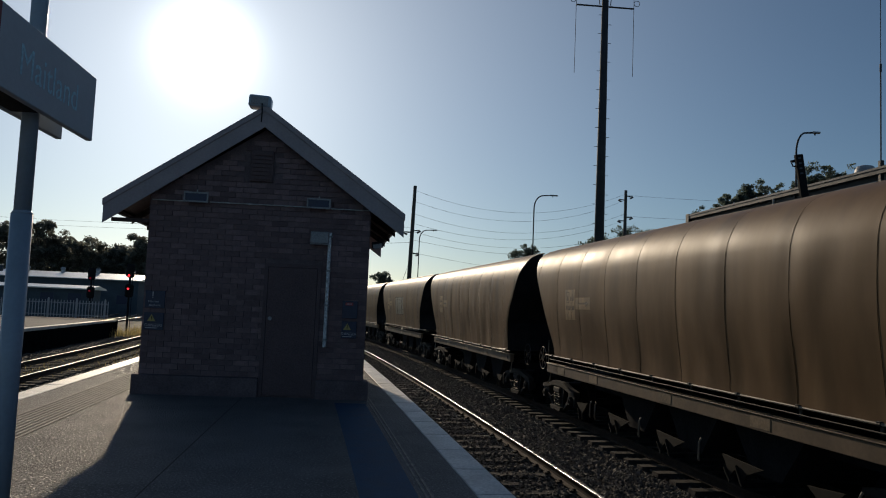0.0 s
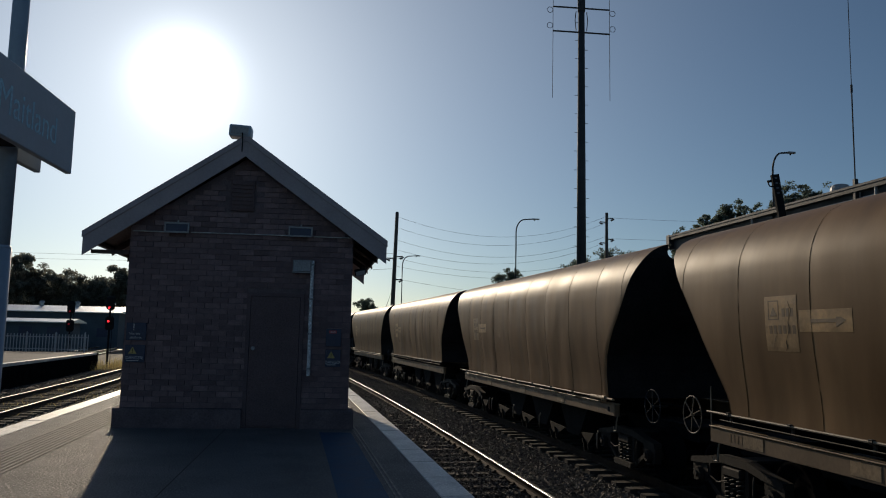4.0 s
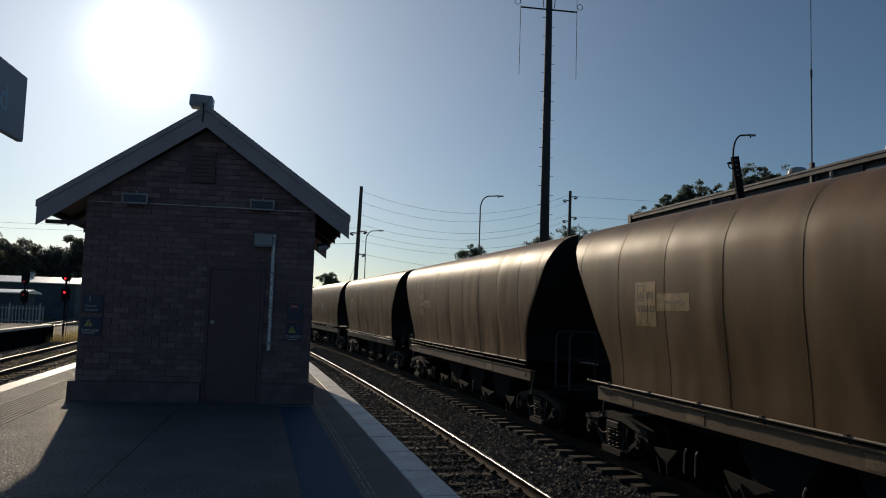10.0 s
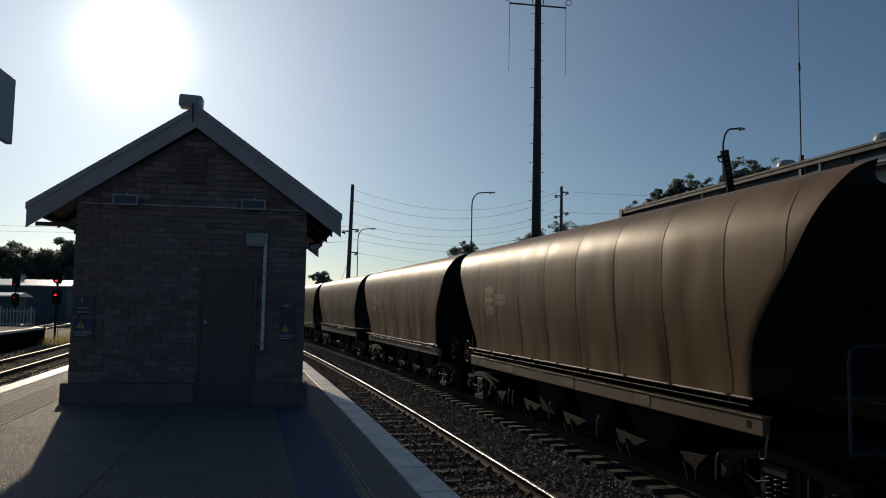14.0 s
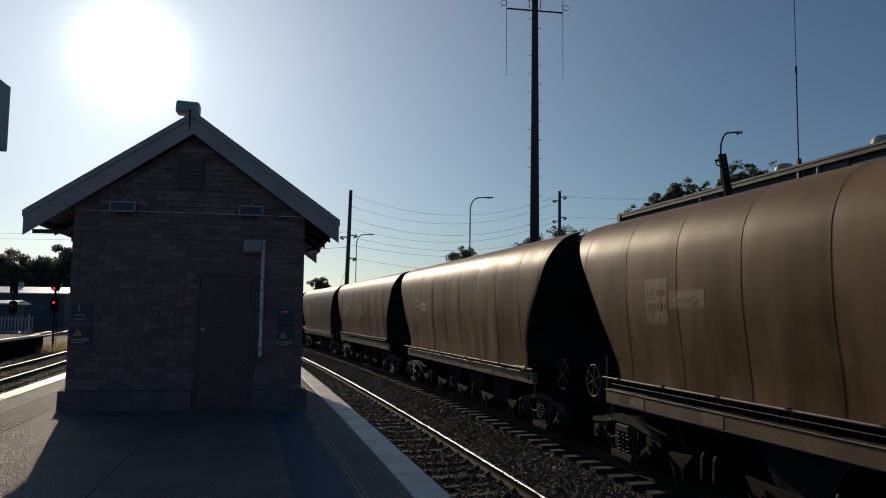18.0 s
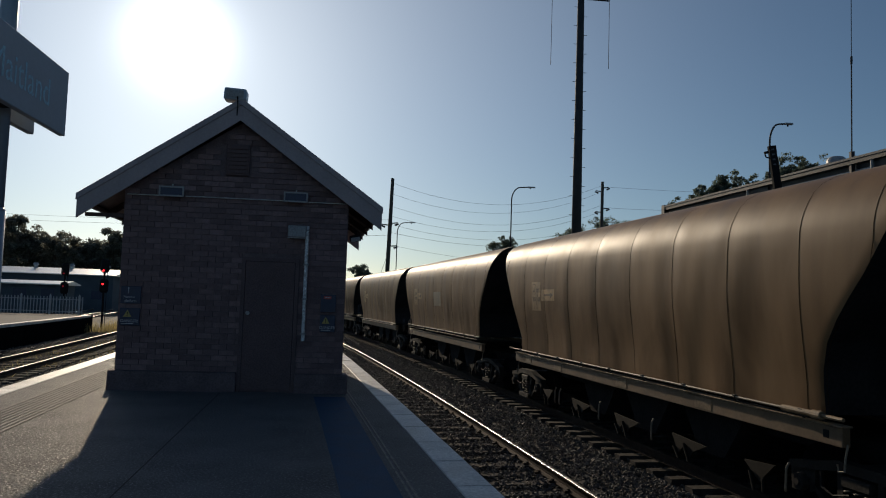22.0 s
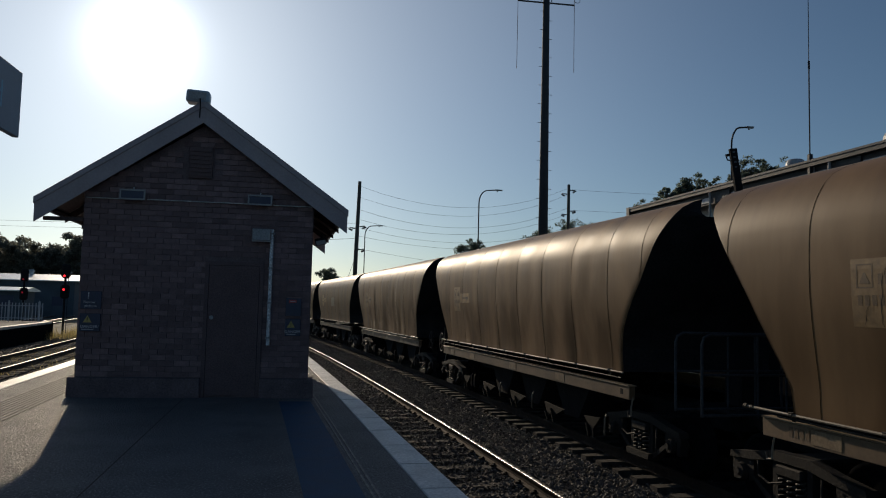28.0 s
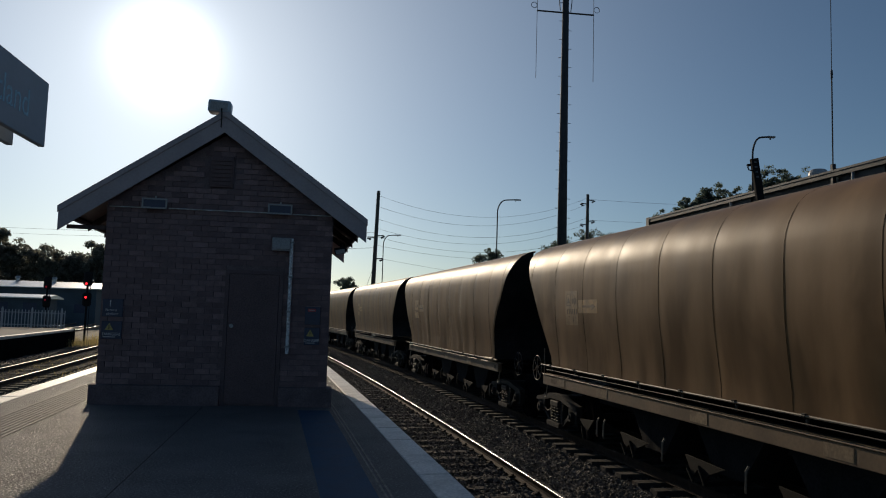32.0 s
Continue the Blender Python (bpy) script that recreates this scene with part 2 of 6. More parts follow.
WAGON_PAINT = dict(vary=0.24, scale=1.6, fine=7, bump=0.03, grain_mix=0.10, stretch=(1.0, 1.0, 0.22), tint=(0.250, 0.147, 0.070), each=0.12, spec=0.17)
M = {
    "asphalt": mat("asphalt", (0.122, 0.116, 0.113), 0.72, vary=0.25, scale=1.3, fine=40, bump=0.8, deep=0.035, grain_mix=0.5, chips=46.0),
    "tactile": mat("tactile_concrete", (0.15, 0.14, 0.13), 0.75, vary=0.2, fine=80, bump=0.3),
    "blue_paint": mat("blue_paint", (0.012, 0.058, 0.122), 0.8, vary=0.2, scale=4, fine=90, bump=0.4),
    "line_paint": mat("worn_line_paint", (0.22, 0.2, 0.17), 0.75, vary=0.4, scale=9, fine=60),
    "white_edge": mat("white_edge_paint", (0.58, 0.57, 0.54), 0.52, vary=0.22, scale=2.5, fine=40, bump=0.25, each=0.08),
    "concrete": mat("concrete", (0.22, 0.20, 0.18), 0.85, vary=0.3, scale=2, fine=40, bump=0.3),
    "ballast": mat("ballast_stone", (0.108, 0.095, 0.082), 0.78, vary=0.4, scale=8, fine=70, bump=0.3, island=0.55),
    "bed_pale": mat("weedy_ballast_bed", (0.13, 0.115, 0.085), 0.95, vary=0.5, scale=5, fine=30, bump=0.9),
    "bed": mat("ballast_bed", (0.055, 0.046, 0.038), 0.95, vary=0.5, scale=9, fine=35, bump=0.9),
    "sleeper": mat("weathered_sleeper", (0.068, 0.060, 0.053), 0.9, spec=0.2, vary=0.35, scale=6, fine=45, bump=0.5, each=0.2),
    "rust": mat("rusty_rail", (0.05, 0.032, 0.022), 0.85, spec=0.2, vary=0.35, scale=7, fine=60, bump=0.3),
    "polished": mat("polished_rail_top", (0.25, 0.245, 0.24), 0.28, metal=1.0, vary=0.1, scale=12, fine=60, bump=0.03),
    "worn_rail": mat("worn_rail_top", (0.17, 0.155, 0.14), 0.5, metal=0.8, vary=0.15, scale=12, fine=60, bump=0.03),
    "ground": mat("dry_ground", (0.16, 0.14, 0.09), 0.95, vary=0.4, scale=0.2, fine=4, bump=0.5, coords="Generated"),
    "grass": leafy("dry_grass", (0.42, 0.34, 0.15)),
    "brick": mat("dark_brick", (0.196, 0.136, 0.140), 0.85, vary=0.16, scale=9, fine=60, bump=0.2, each=0.24, grain_mix=0.35),
    "brick_rest": mat("dark_brick_joined", (0.196, 0.136, 0.140), 0.85, vary=0.16, scale=9, fine=60, bump=0.2, island=0.30, grain_mix=0.35),
    "plinth": mat("dark_rendered_plinth", (0.150, 0.114, 0.120), 0.9, vary=0.2, scale=4, fine=50, bump=0.2),
    "mortar": mat("mortar", (0.165, 0.126, 0.132), 0.95, vary=0.25, scale=5, fine=60, bump=0.4),
    "timber": mat("painted_timber", (0.37, 0.325, 0.34), 0.6, grain_mix=0.2, vary=0.12, scale=2, fine=30, bump=0.15, stretch=(1, 1, 1)),
    "timber_dark": mat("dark_timber", (0.075, 0.05, 0.045), 0.85, vary=0.25, scale=3, fine=40, bump=0.3),
    "roofing": mat("roof_sheet", (0.22, 0.16, 0.145), 0.6, metal=0.2, vary=0.25, scale=2, fine=30),
    "door": mat("door_paint", (0.136, 0.094, 0.096), 0.85, vary=0.12, scale=3, fine=50, bump=0.1),
    "door_frame": mat("door_frame_paint", (0.130, 0.091, 0.094), 0.8, vary=0.15, scale=4, fine=50, bump=0.1),
    "galv": mat("galvanised_steel", (0.45, 0.46, 0.47), 0.45, metal=0.75, vary=0.2, scale=5, fine=25, bump=0.08),
    "cover": mat("spangled_galvanised_sheet", (0.58, 0.60, 0.62), 0.5, metal=0.3, vary=0.3, scale=30, fine=60, bump=0.1),
    "grey_box": mat("grey_plastic", (0.30, 0.31, 0.32), 0.5, vary=0.1, scale=4, fine=40, bump=0.05),
    "black": mat("black_metal", (0.014, 0.014, 0.016), 0.85, spec=0.2, vary=0.2, scale=4, fine=40, bump=0.1),
    "navy": mat("navy_sign", (0.025, 0.035, 0.08), 0.4, vary=0.15, scale=5, fine=50, bump=0.03),
    "white_mark": mat("white_lettering", (0.55, 0.56, 0.58), 0.5, vary=0.15, scale=8, fine=50, bump=0),
    "yellow": mat("yellow_warning", (0.50, 0.40, 0.13), 0.6, vary=0.1, scale=8, fine=50, bump=0),
    "red_mark": mat("red_marking", (0.50, 0.07, 0.06), 0.5, vary=0.1, scale=8, fine=50, bump=0),
    "sign_end": mat("dark_red_sign_end", (0.20, 0.035, 0.045), 0.6, spec=0.3, vary=0.1, scale=3, fine=30, bump=0.02),
    "sign_face": mat("sign_face", (0.50, 0.54, 0.575), 0.6, spec=0.3, grain_mix=0.08, vary=0.05, scale=2, fine=30, bump=0.02),
    "sign_text": mat("sign_lettering", (0.60, 0.86, 0.94), 0.75, spec=0.25, vary=0.08, scale=5, fine=40, bump=0),
    "post_paint": mat("blue_grey_post_paint", (0.34, 0.42, 0.50), 0.33, grain_mix=0.12, vary=0.08, scale=4, fine=40, bump=0.05),
    "wagon": mat("dusty_brown_wagon_steel", (0.242, 0.136, 0.061), 0.49, soot=0.50, **WAGON_PAINT),
    "wagon_sooty": mat("sooty_brown_wagon_steel", (0.200, 0.118, 0.060), 0.54, soot=0.9, sooty=True, **WAGON_PAINT),
    # the wagon's steel made near-black: shade in the gaps is in the colour
    "wagon_end": mat("wagon_steel_in_shade", (0.030, 0.030, 0.032), 0.9, spec=0.1, vary=0.3, scale=2, fine=25, bump=0.1),
    "seam": mat("dirty_weld_seam", (0.058, 0.038, 0.022), 1.0, spec=0.0, vary=0.3, scale=3, fine=30, bump=0.1),
    "sill": mat("tan_sill_steel", (0.190, 0.122, 0.068), 0.6, metal=0.0, vary=0.22, scale=2.0, fine=20, bump=0.03, grain_mix=0.25, each=0.15),
    # paler than the sill: sunlight along the top edge is in the colour
    "lip": mat("sunlit_sill_edge", (0.34, 0.245, 0.15), 0.55, vary=0.3, scale=4, fine=20, bump=0.03),
    "sill_patch": mat("pale_sill_plate", (0.27, 0.185, 0.105), 0.6, vary=0.25, scale=5, fine=25, bump=0.02, each=0.2),
    "rod": mat("grimy_rod_steel", (0.055, 0.046, 0.036), 0.7, spec=0.3, vary=0.3, scale=5, fine=25, bump=0.06),
    "pipe": mat("worn_pipe_steel", (0.26, 0.21, 0.155), 0.6, spec=0.4, vary=0.25, scale=5, fine=25, bump=0.06),
    # grime, plus shade under the wagon darkened into the colour
    "bogie": mat("grimy_shaded_cast_steel", (0.022, 0.019, 0.016), 0.75, spec=0.3, vary=0.35, scale=4, fine=30, bump=0.25),
    "plate": mat("faded_data_plate", (0.365, 0.215, 0.086), 0.52, vary=0.30, scale=5, fine=20, bump=0.0, grain_mix=0.2, each=0.25),
    "plate_mark": mat("dark_plate_marking", (0.165, 0.100, 0.050), 0.6, vary=0.2, scale=5, fine=30, bump=0),
    "patch": mat("cleaned_paint_patch", (0.275, 0.225, 0.155), 0.55, vary=0.3, scale=2.6, fine=16, bump=0.12, stretch=(1, 1, 1.6), grain_mix=0.35),
    "patch_pale": mat("pale_paint_patch", (0.245, 0.185, 0.11), 0.5, metal=0.0, vary=0.2, scale=2.0, fine=20, bump=0.05),
    "spring": mat("grimy_spring_steel", (0.06, 0.053, 0.045), 0.6, metal=0.2, vary=0.2, scale=6, fine=30, bump=0.05),
    "mast": mat("dark_steel_mast", (0.045, 0.047, 0.052), 0.75, metal=0.0, vary=0.2, scale=3, fine=20),
    "pole": mat("weathered_timber_pole", (0.10, 0.085, 0.07), 0.85, vary=0.3, scale=4, fine=30, bump=0.3, stretch=(3, 3, 0.3)),
    "wire": mat("cable", (0.05, 0.05, 0.055), 0.5, vary=0.1, bump=0),
    "cladding": mat("grey_wall_sheet", (0.10, 0.11, 0.13), 0.6, vary=0.15, scale=1, fine=20),
    "pale_trim": mat("pale_trim", (0.38, 0.39, 0.41), 0.5, vary=0.15, scale=2, fine=30),
    "pale_band": mat("pale_fascia_band", (0.60, 0.61, 0.62), 0.6, vary=0.12, scale=2, fine=30),
    "fascia_edge": mat("blue_grey_gutter_edge", (0.050, 0.064, 0.088), 0.6, vary=0.15, scale=2, fine=30),
    # near-black: overhang shade on the canopy's edge is in this colour
    "dark_trim": mat("shade_dark_trim", (0.022, 0.026, 0.034), 0.6, vary=0.15, scale=2, fine=30),
    "bark": mat("bark", (0.14, 0.11, 0.08), 0.9, vary=0.35, scale=4, fine=30, bump=0.5, stretch=(2, 2, 0.4)),
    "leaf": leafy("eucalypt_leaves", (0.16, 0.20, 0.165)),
    # paler than leaf: haze over the far trees is in the colour
    "leaf_far": leafy("hazy_far_leaves", (0.26, 0.265, 0.22)),
    "shed_roof": mat("pale_shed_roof", (0.62, 0.63, 0.65), 0.35, metal=0.5, vary=0.1, scale=1, fine=10),
    "shed_wall": mat("shed_wall", (0.06, 0.085, 0.11), 0.7, vary=0.25, scale=0.6, fine=10),
    "fence": mat("pale_fence_paint", (0.42, 0.43, 0.45), 0.55, vary=0.15, scale=4, fine=30),
    # near-black that puts shade into the colour of walls, platform and wheels
    "shade_black": mat("near_black_shade", (0.011, 0.011, 0.012), 1.0, spec=0.0, vary=0.3, scale=2, fine=20),
    # tan doors made near-black for the shade beneath the sill
    "hopper_door": mat("shaded_hopper_steel", (0.020, 0.017, 0.013), 0.8, spec=0.2, vary=0.3, scale=3, fine=25, bump=0.08),
    "dark_crack": mat("cracked_dark_paint", (0.045, 0.034, 0.026), 0.85, spec=0.2, vary=0.4, scale=6, fine=30, bump=0.3),
    "dull_wheel": mat("dull_wheel_steel", (0.045, 0.05, 0.058), 0.8, vary=0.2, scale=4, fine=25, bump=0, spec=0.2),
    # darker than asphalt: shade on the opposite platform is in the colour
    "far_asphalt": mat("shaded_asphalt", (0.075, 0.072, 0.07), 0.85, vary=0.3, scale=1.0, fine=30, bump=0.3),
    "dull_rail": mat("dull_blue_grey_rail", (0.06, 0.068, 0.078), 0.8, vary=0.2, scale=4, fine=25, bump=0, spec=0.2),
    "red_dim": glow("dim_red_signal_light", (0.35, 0.01, 0.02), 0.35),
    "red_lamp": glow("red_signal_light", (1.0, 0.02, 0.03), 3.0),
}


# ---- mesh helpers ----
def part(name, bm, material, parent=None, label="", smooth=False):
    """Links a bmesh, or a mesh that is shared, as one object under its thing."""
    if isinstance(bm, bpy.types.Mesh):
        me = bm
    else:
        me = bpy.data.meshes.new(name)
        bm.normal_update()
        bm.to_mesh(me)
        bm.free()
        me.materials.append(material)
        if smooth:
            for p in me.polygons:
                p.use_smooth = True
    ob = new(name, me)
    if parent is not None:
        ob.parent = parent
    if label:
        tagged(ob, label)
    return ob


def shared(name, bm, material, smooth=False):
    """A mesh that several objects use."""
    ob = part(name, bm, material, smooth=smooth)
    me = ob.data
    bpy.data.objects.remove(ob)
    return me


def thing(name, label, category, at=None, group="", kind=""):
    ob = new(name)
    ob.empty_display_size = 0.2
    if at is not None:
        ob.matrix_basis = at if isinstance(at, Matrix) else Matrix.Translation(at)
    return tagged(ob, label, category, group, kind)


def add_box(bm, x0, x1, y0, y1, z0, z1, bevel=0.0, m=None):
    made = bmesh.ops.create_cube(bm, size=1.0)["verts"]
    for v in made:
        v.co = Vector((x0 + (v.co.x + 0.5) * (x1 - x0), y0 + (v.co.y + 0.5) * (y1 - y0), z0 + (v.co.z + 0.5) * (z1 - z0)))
    if bevel:
        edges = list({e for v in made for e in v.link_edges})
        made = bmesh.ops.bevel(bm, geom=edges, offset=bevel, segments=1, affect="EDGES")["verts"]
    if m is not None:
        bmesh.ops.transform(bm, matrix=m, verts=list(made))
    return bm


def box(x0, x1, y0, y1, z0, z1, bevel=0.0, m=None):
    return add_box(bmesh.new(), x0, x1, y0, y1, z0, z1, bevel, m)


def add_tube(bm, a, b, r0, r1=None, n=10):
    a, b = Vector(a), Vector(b)
    r1 = r0 if r1 is None else r1
    turn = (b - a).to_track_quat("Z", "Y").to_matrix().to_4x4()
    bmesh.ops.create_cone(bm, cap_ends=True, segments=n, radius1=r0, radius2=r1, depth=(b - a).length, matrix=Matrix.Translation((a + b) / 2) @ turn)
    return bm


def tube(a, b, r0, r1=None, n=10):
    return add_tube(bmesh.new(), a, b, r0, r1, n)


def add_path(bm, points, r, n=8):
    """A round bar along points."""
    rings = []
    for i, p in enumerate(points):
        p = Vector(p)
        way = (Vector(points[min(i + 1, len(points) - 1)]) - Vector(points[max(i - 1, 0)])).normalized()
        side = way.cross(Vector((0.13, 0.31, 0.94))).normalized()
        up = side.cross(way)
        rings.append([bm.verts.new(p + r * (math.cos(2 * math.pi * k / n) * side + math.sin(2 * math.pi * k / n) * up)) for k in range(n)])
    for a, b in zip(rings, rings[1:]):
        for k in range(n):
            bm.faces.new((a[k], a[(k + 1) % n], b[(k + 1) % n], b[k]))
    bm.faces.new(rings[0][::-1])
    bm.faces.new(rings[-1])
    return bm


def bar(points, r, n=8):
    return add_path(bmesh.new(), points, r, n)


def add_prism(bm, outline, axis, lo, hi):
    """An outline of (a, b) pairs, pushed along x or y from lo to hi."""
    def at(a, b, c):
        return (c, a, b) if axis == "x" else (a, c, b)
    one, two = [bm.verts.new(at(a, b, lo)) for a, b in outline], [bm.verts.new(at(a, b, hi)) for a, b in outline]
    n = len(outline)
    bm.faces.new(one)
    bm.faces.new(two[::-1])
    for k in range(n):
        bm.faces.new((one[k], two[k], two[(k + 1) % n], one[(k + 1) % n]))
    bmesh.ops.recalc_face_normals(bm, faces=bm.faces[:])
    return bm


def prism(outline, axis, lo, hi):
    return add_prism(bmesh.new(), outline, axis, lo, hi)


def raw(name, verts, faces, material, parent=None, smooth=False):
    me = bpy.data.meshes.new(name)
    me.from_pydata(verts, [], faces)
    me.materials.append(material)
    if smooth:
        me.polygons.foreach_set("use_smooth", [True] * len(me.polygons))
    ob = new(name, me)
    if parent is not None:
        ob.parent = parent
    return ob


# ---- plan: all tracks and platform edges follow one gentle curve ----
RAIL_Z = -0.93


def curve(a, b, c, y):
    lo, hi = -10.0, 150.0
    k = min(max(y, lo), hi)
    return a + b * k + c * k * k + (b + 2 * c * k) * (y - k)


def slope(b, c, y):
    return b + 2 * c * min(max(y, -10.0), 150.0)


def right_x(y, off=0.0):
    s = slope(-0.0646, -0.0007, y)
    return curve(1.6823, -0.0646, -0.0007, y) + off * math.sqrt(1 + s * s)


def left_x(y, off=0.0):
    s = slope(-0.0489, -0.0007, y)
    return curve(-4.443, -0.0489, -0.0007, y) + off * math.sqrt(1 + s * s)


def ribbon(name, side, profile, y0, y1, step, material, parent=None, closed=False, smooth=False):
    """A profile of (offset, z) drawn along the right or left edge curve."""
    count = max(1, round((y1 - y0) / step))
    verts, faces, n = [], [], len(profile)
    for i in range(count + 1):
        y = y0 + (y1 - y0) * i / count
        verts += [(side(y, o), y, z) for o, z in profile]
    for i in range(count):
        for k in range(n if closed else n - 1):
            a, b = i * n + k, i * n + (k + 1) % n
            faces.append((a, b, b + n, a + n))
    return raw(name, verts, faces, material, parent, smooth)


# ---- ground ----
def make_ground():
    v, f, n = [], [], 41
    for i in range(n):
        for j in range(n):
            x, y = (i - 20) / 20, (j - 20) / 20
            x, y = math.copysign(abs(x) ** 2.6, x) * 2500, math.copysign(abs(y) ** 2.6, y) * 2500
            v.append((x, y, -1.45 - 0.08 * noise.noise((x * 0.05, y * 0.05, 0))))
    for i in range(n - 1):
        for j in range(n - 1):
            a = i * n + j
            f.append((a, a + n, a + n + 1, a + 1))
    tagged(raw("ground", v, f, M["ground"]), "dry brown ground round the station tracks", "ground", kind="structure")


make_ground()


def make_platform():
    top = thing("platform", "speckled asphalt island platform with white painted edges", "platform", kind="structure")
    v, f, ys = [], [], [-14 + 1.0 * i for i in range(91)]
    for y in ys:
        a, b = left_x(y, 0.33), right_x(y, -0.318)
        v += [(a + (b - a) * k / 6, y, 0.0) for k in range(7)]
    for i in range(len(ys) - 1):
        for k in range(6):
            a = i * 7 + k
            f.append((a, a + 1, a + 8, a + 7))
    raw("asphalt_surface", v, f, M["asphalt"], top)
    for side, s in ((right_x, -1), (left_x, 1)):
        ribbon("retaining_wall", side, [(s * 0.03, -0.12), (s * 0.03, -1.5), (s * 0.25, -1.5), (s * 0.25, -0.12)], -14, 76, 2.0, M["concrete"], top, closed=True)
    # grooved strip and worn lines beside the edges
    for k in range(9):
        o = 0.80 + 0.068 * k
        ribbon("groove_rib", left_x, [(o, 0.0), (o + 0.006, 0.009), (o + 0.036, 0.009), (o + 0.042, 0.0)], -14, 60, 1.5, M["tactile"], top)
    ribbon("blue_stripe", right_x, [(-1.27, 0.004), (-0.80, 0.004)], -4.0, 12.05, 1.0, M["blue_paint"], top)
    for o in (-0.745, -0.70):
        ribbon("edge_line", right_x, [(o, 0.0), (o + 0.003, 0.006), (o + 0.022, 0.006), (o + 0.025, 0.0)], -14, 60, 1.0, M["line_paint"], top)
    # paving joint
    raw("paving_joint", [(-1.61, 4.0, 0.003), (-1.595, 4.0, 0.003), (-1.90, 12.3, 0.003), (-1.915, 12.3, 0.003)], [(0, 1, 2, 3)], M["bed"], top)
    return top


PLATFORM = make_platform()

# ---- railway tracks ----
RAIL = [(-0.07, -0.159), (-0.07, -0.148), (-0.012, -0.128), (-0.010, -0.045), (-0.035, -0.034), (-0.034, -0.012), (0.034, -0.012), (0.035, -0.034), (0.010, -0.045), (0.012, -0.128), (0.07, -0.148), (0.07, -0.159)]


HEAD = [(-0.0362, -0.017), (-0.0352, -0.011), (-0.032, -0.006), (-0.026, -0.0028), (-0.014, -0.0008), (0.0, 0.0), (0.014, -0.0008), (0.026, -0.0028), (0.032, -0.006), (0.0352, -0.011), (0.0362, -0.017)]


def make_track(name, side, centre, z, y0, y1, sleepers, label, head="polished"):
    top = thing(name, label, "railway track", group="tracks through the station", kind="structure")
    top_material = M[head]
    for s in (-0.7525, 0.7525):
        r = ribbon("rail", side, [(centre + s + a, z + b) for a, b in RAIL], y0, y1, 2.0, M["rust"], top, closed=True)
        ribbon("running_surface", side, [(centre + s + a, z + c) for a, c in HEAD], y0, y1, 2.0, top_material, r, smooth=True)
    a, b = sleepers
    bm = bmesh.new()
    add_prism(bm, [(-0.125, -0.22), (-0.11, 0.0), (0.11, 0.0), (0.125, -0.22)], "x", -1.27, 1.27)
    me = shared("sleeper", bm, M["sleeper"])
    bm = bmesh.new()
    for s in (-0.7525, 0.7525):
        for k in (-1, 1):
            add_box(bm, s + k * 0.105 - 0.035, s + k * 0.105 + 0.035, -0.05, 0.05, 0.0, 0.035, 0.008)
            add_box(bm, s + k * 0.07 - 0.02, s + k * 0.07 + 0.02, -0.03, 0.03, 0.02, 0.055, 0.006)
    clip_me = shared("rail_clips", bm, M["rust"])
    y = a
    rnd = random.Random(7)
    while y < b:
        s = slope(-0.0646 if side is right_x else -0.0489, -0.0007, y)
        ob = part("sleeper", me, None, top)
        ob.matrix_basis = pose(side(y, centre) + rnd.uniform(-0.015, 0.015), y + rnd.uniform(-0.02, 0.02), z - 0.165 + rnd.uniform(-0.008, 0.004), 0, 0, math.degrees(-math.atan(s)) + rnd.uniform(-0.6, 0.6))
        if side is right_x and centre < 3 and y < 40:
            part("rail_clips", clip_me, None, ob)
        y += 0.61
    return top


make_track("track_platform_side", right_x, 1.55, RAIL_Z, -15, 90, (1.5, 75), "empty railway track with one shining rail on sleepers")
make_track("track_train_side", right_x, 5.45, RAIL_Z, -60, 160, (2.0, 75), "railway track under the passing coal train", "rust")
make_track("track_far_platform", left_x, -4.20, -0.78, -15, 140, (18, 80), "railway track beside the opposite platform", "worn_rail")

# ballast: a rough bed and loose stones
tagged(ribbon("ballast_bed", right_x, [(0.04, -1.10), (0.6, -1.10), (0.95, -1.155), (2.3, -1.155), (2.9, -1.11), (3.5, -1.125), (4.05, -1.175), (4.3, -1.20), (5.45, -1.20), (7.0, -1.2), (9.0, -1.46)], -40, 160, 1.0, M["bed"]), "bed of dark crushed stone between the tracks", "ballast", kind="structure")
tagged(ribbon("ballast_bed_left", left_x, [(-0.04, -1.1), (-1.5, -1.08), (-3.0, -1.0), (-4.2, -0.99), (-5.6, -0.99), (-7.05, -1.05)], -20, 120, 1.0, M["bed_pale"]), "bed of dark crushed stone before the opposite platform", "ballast", kind="structure")


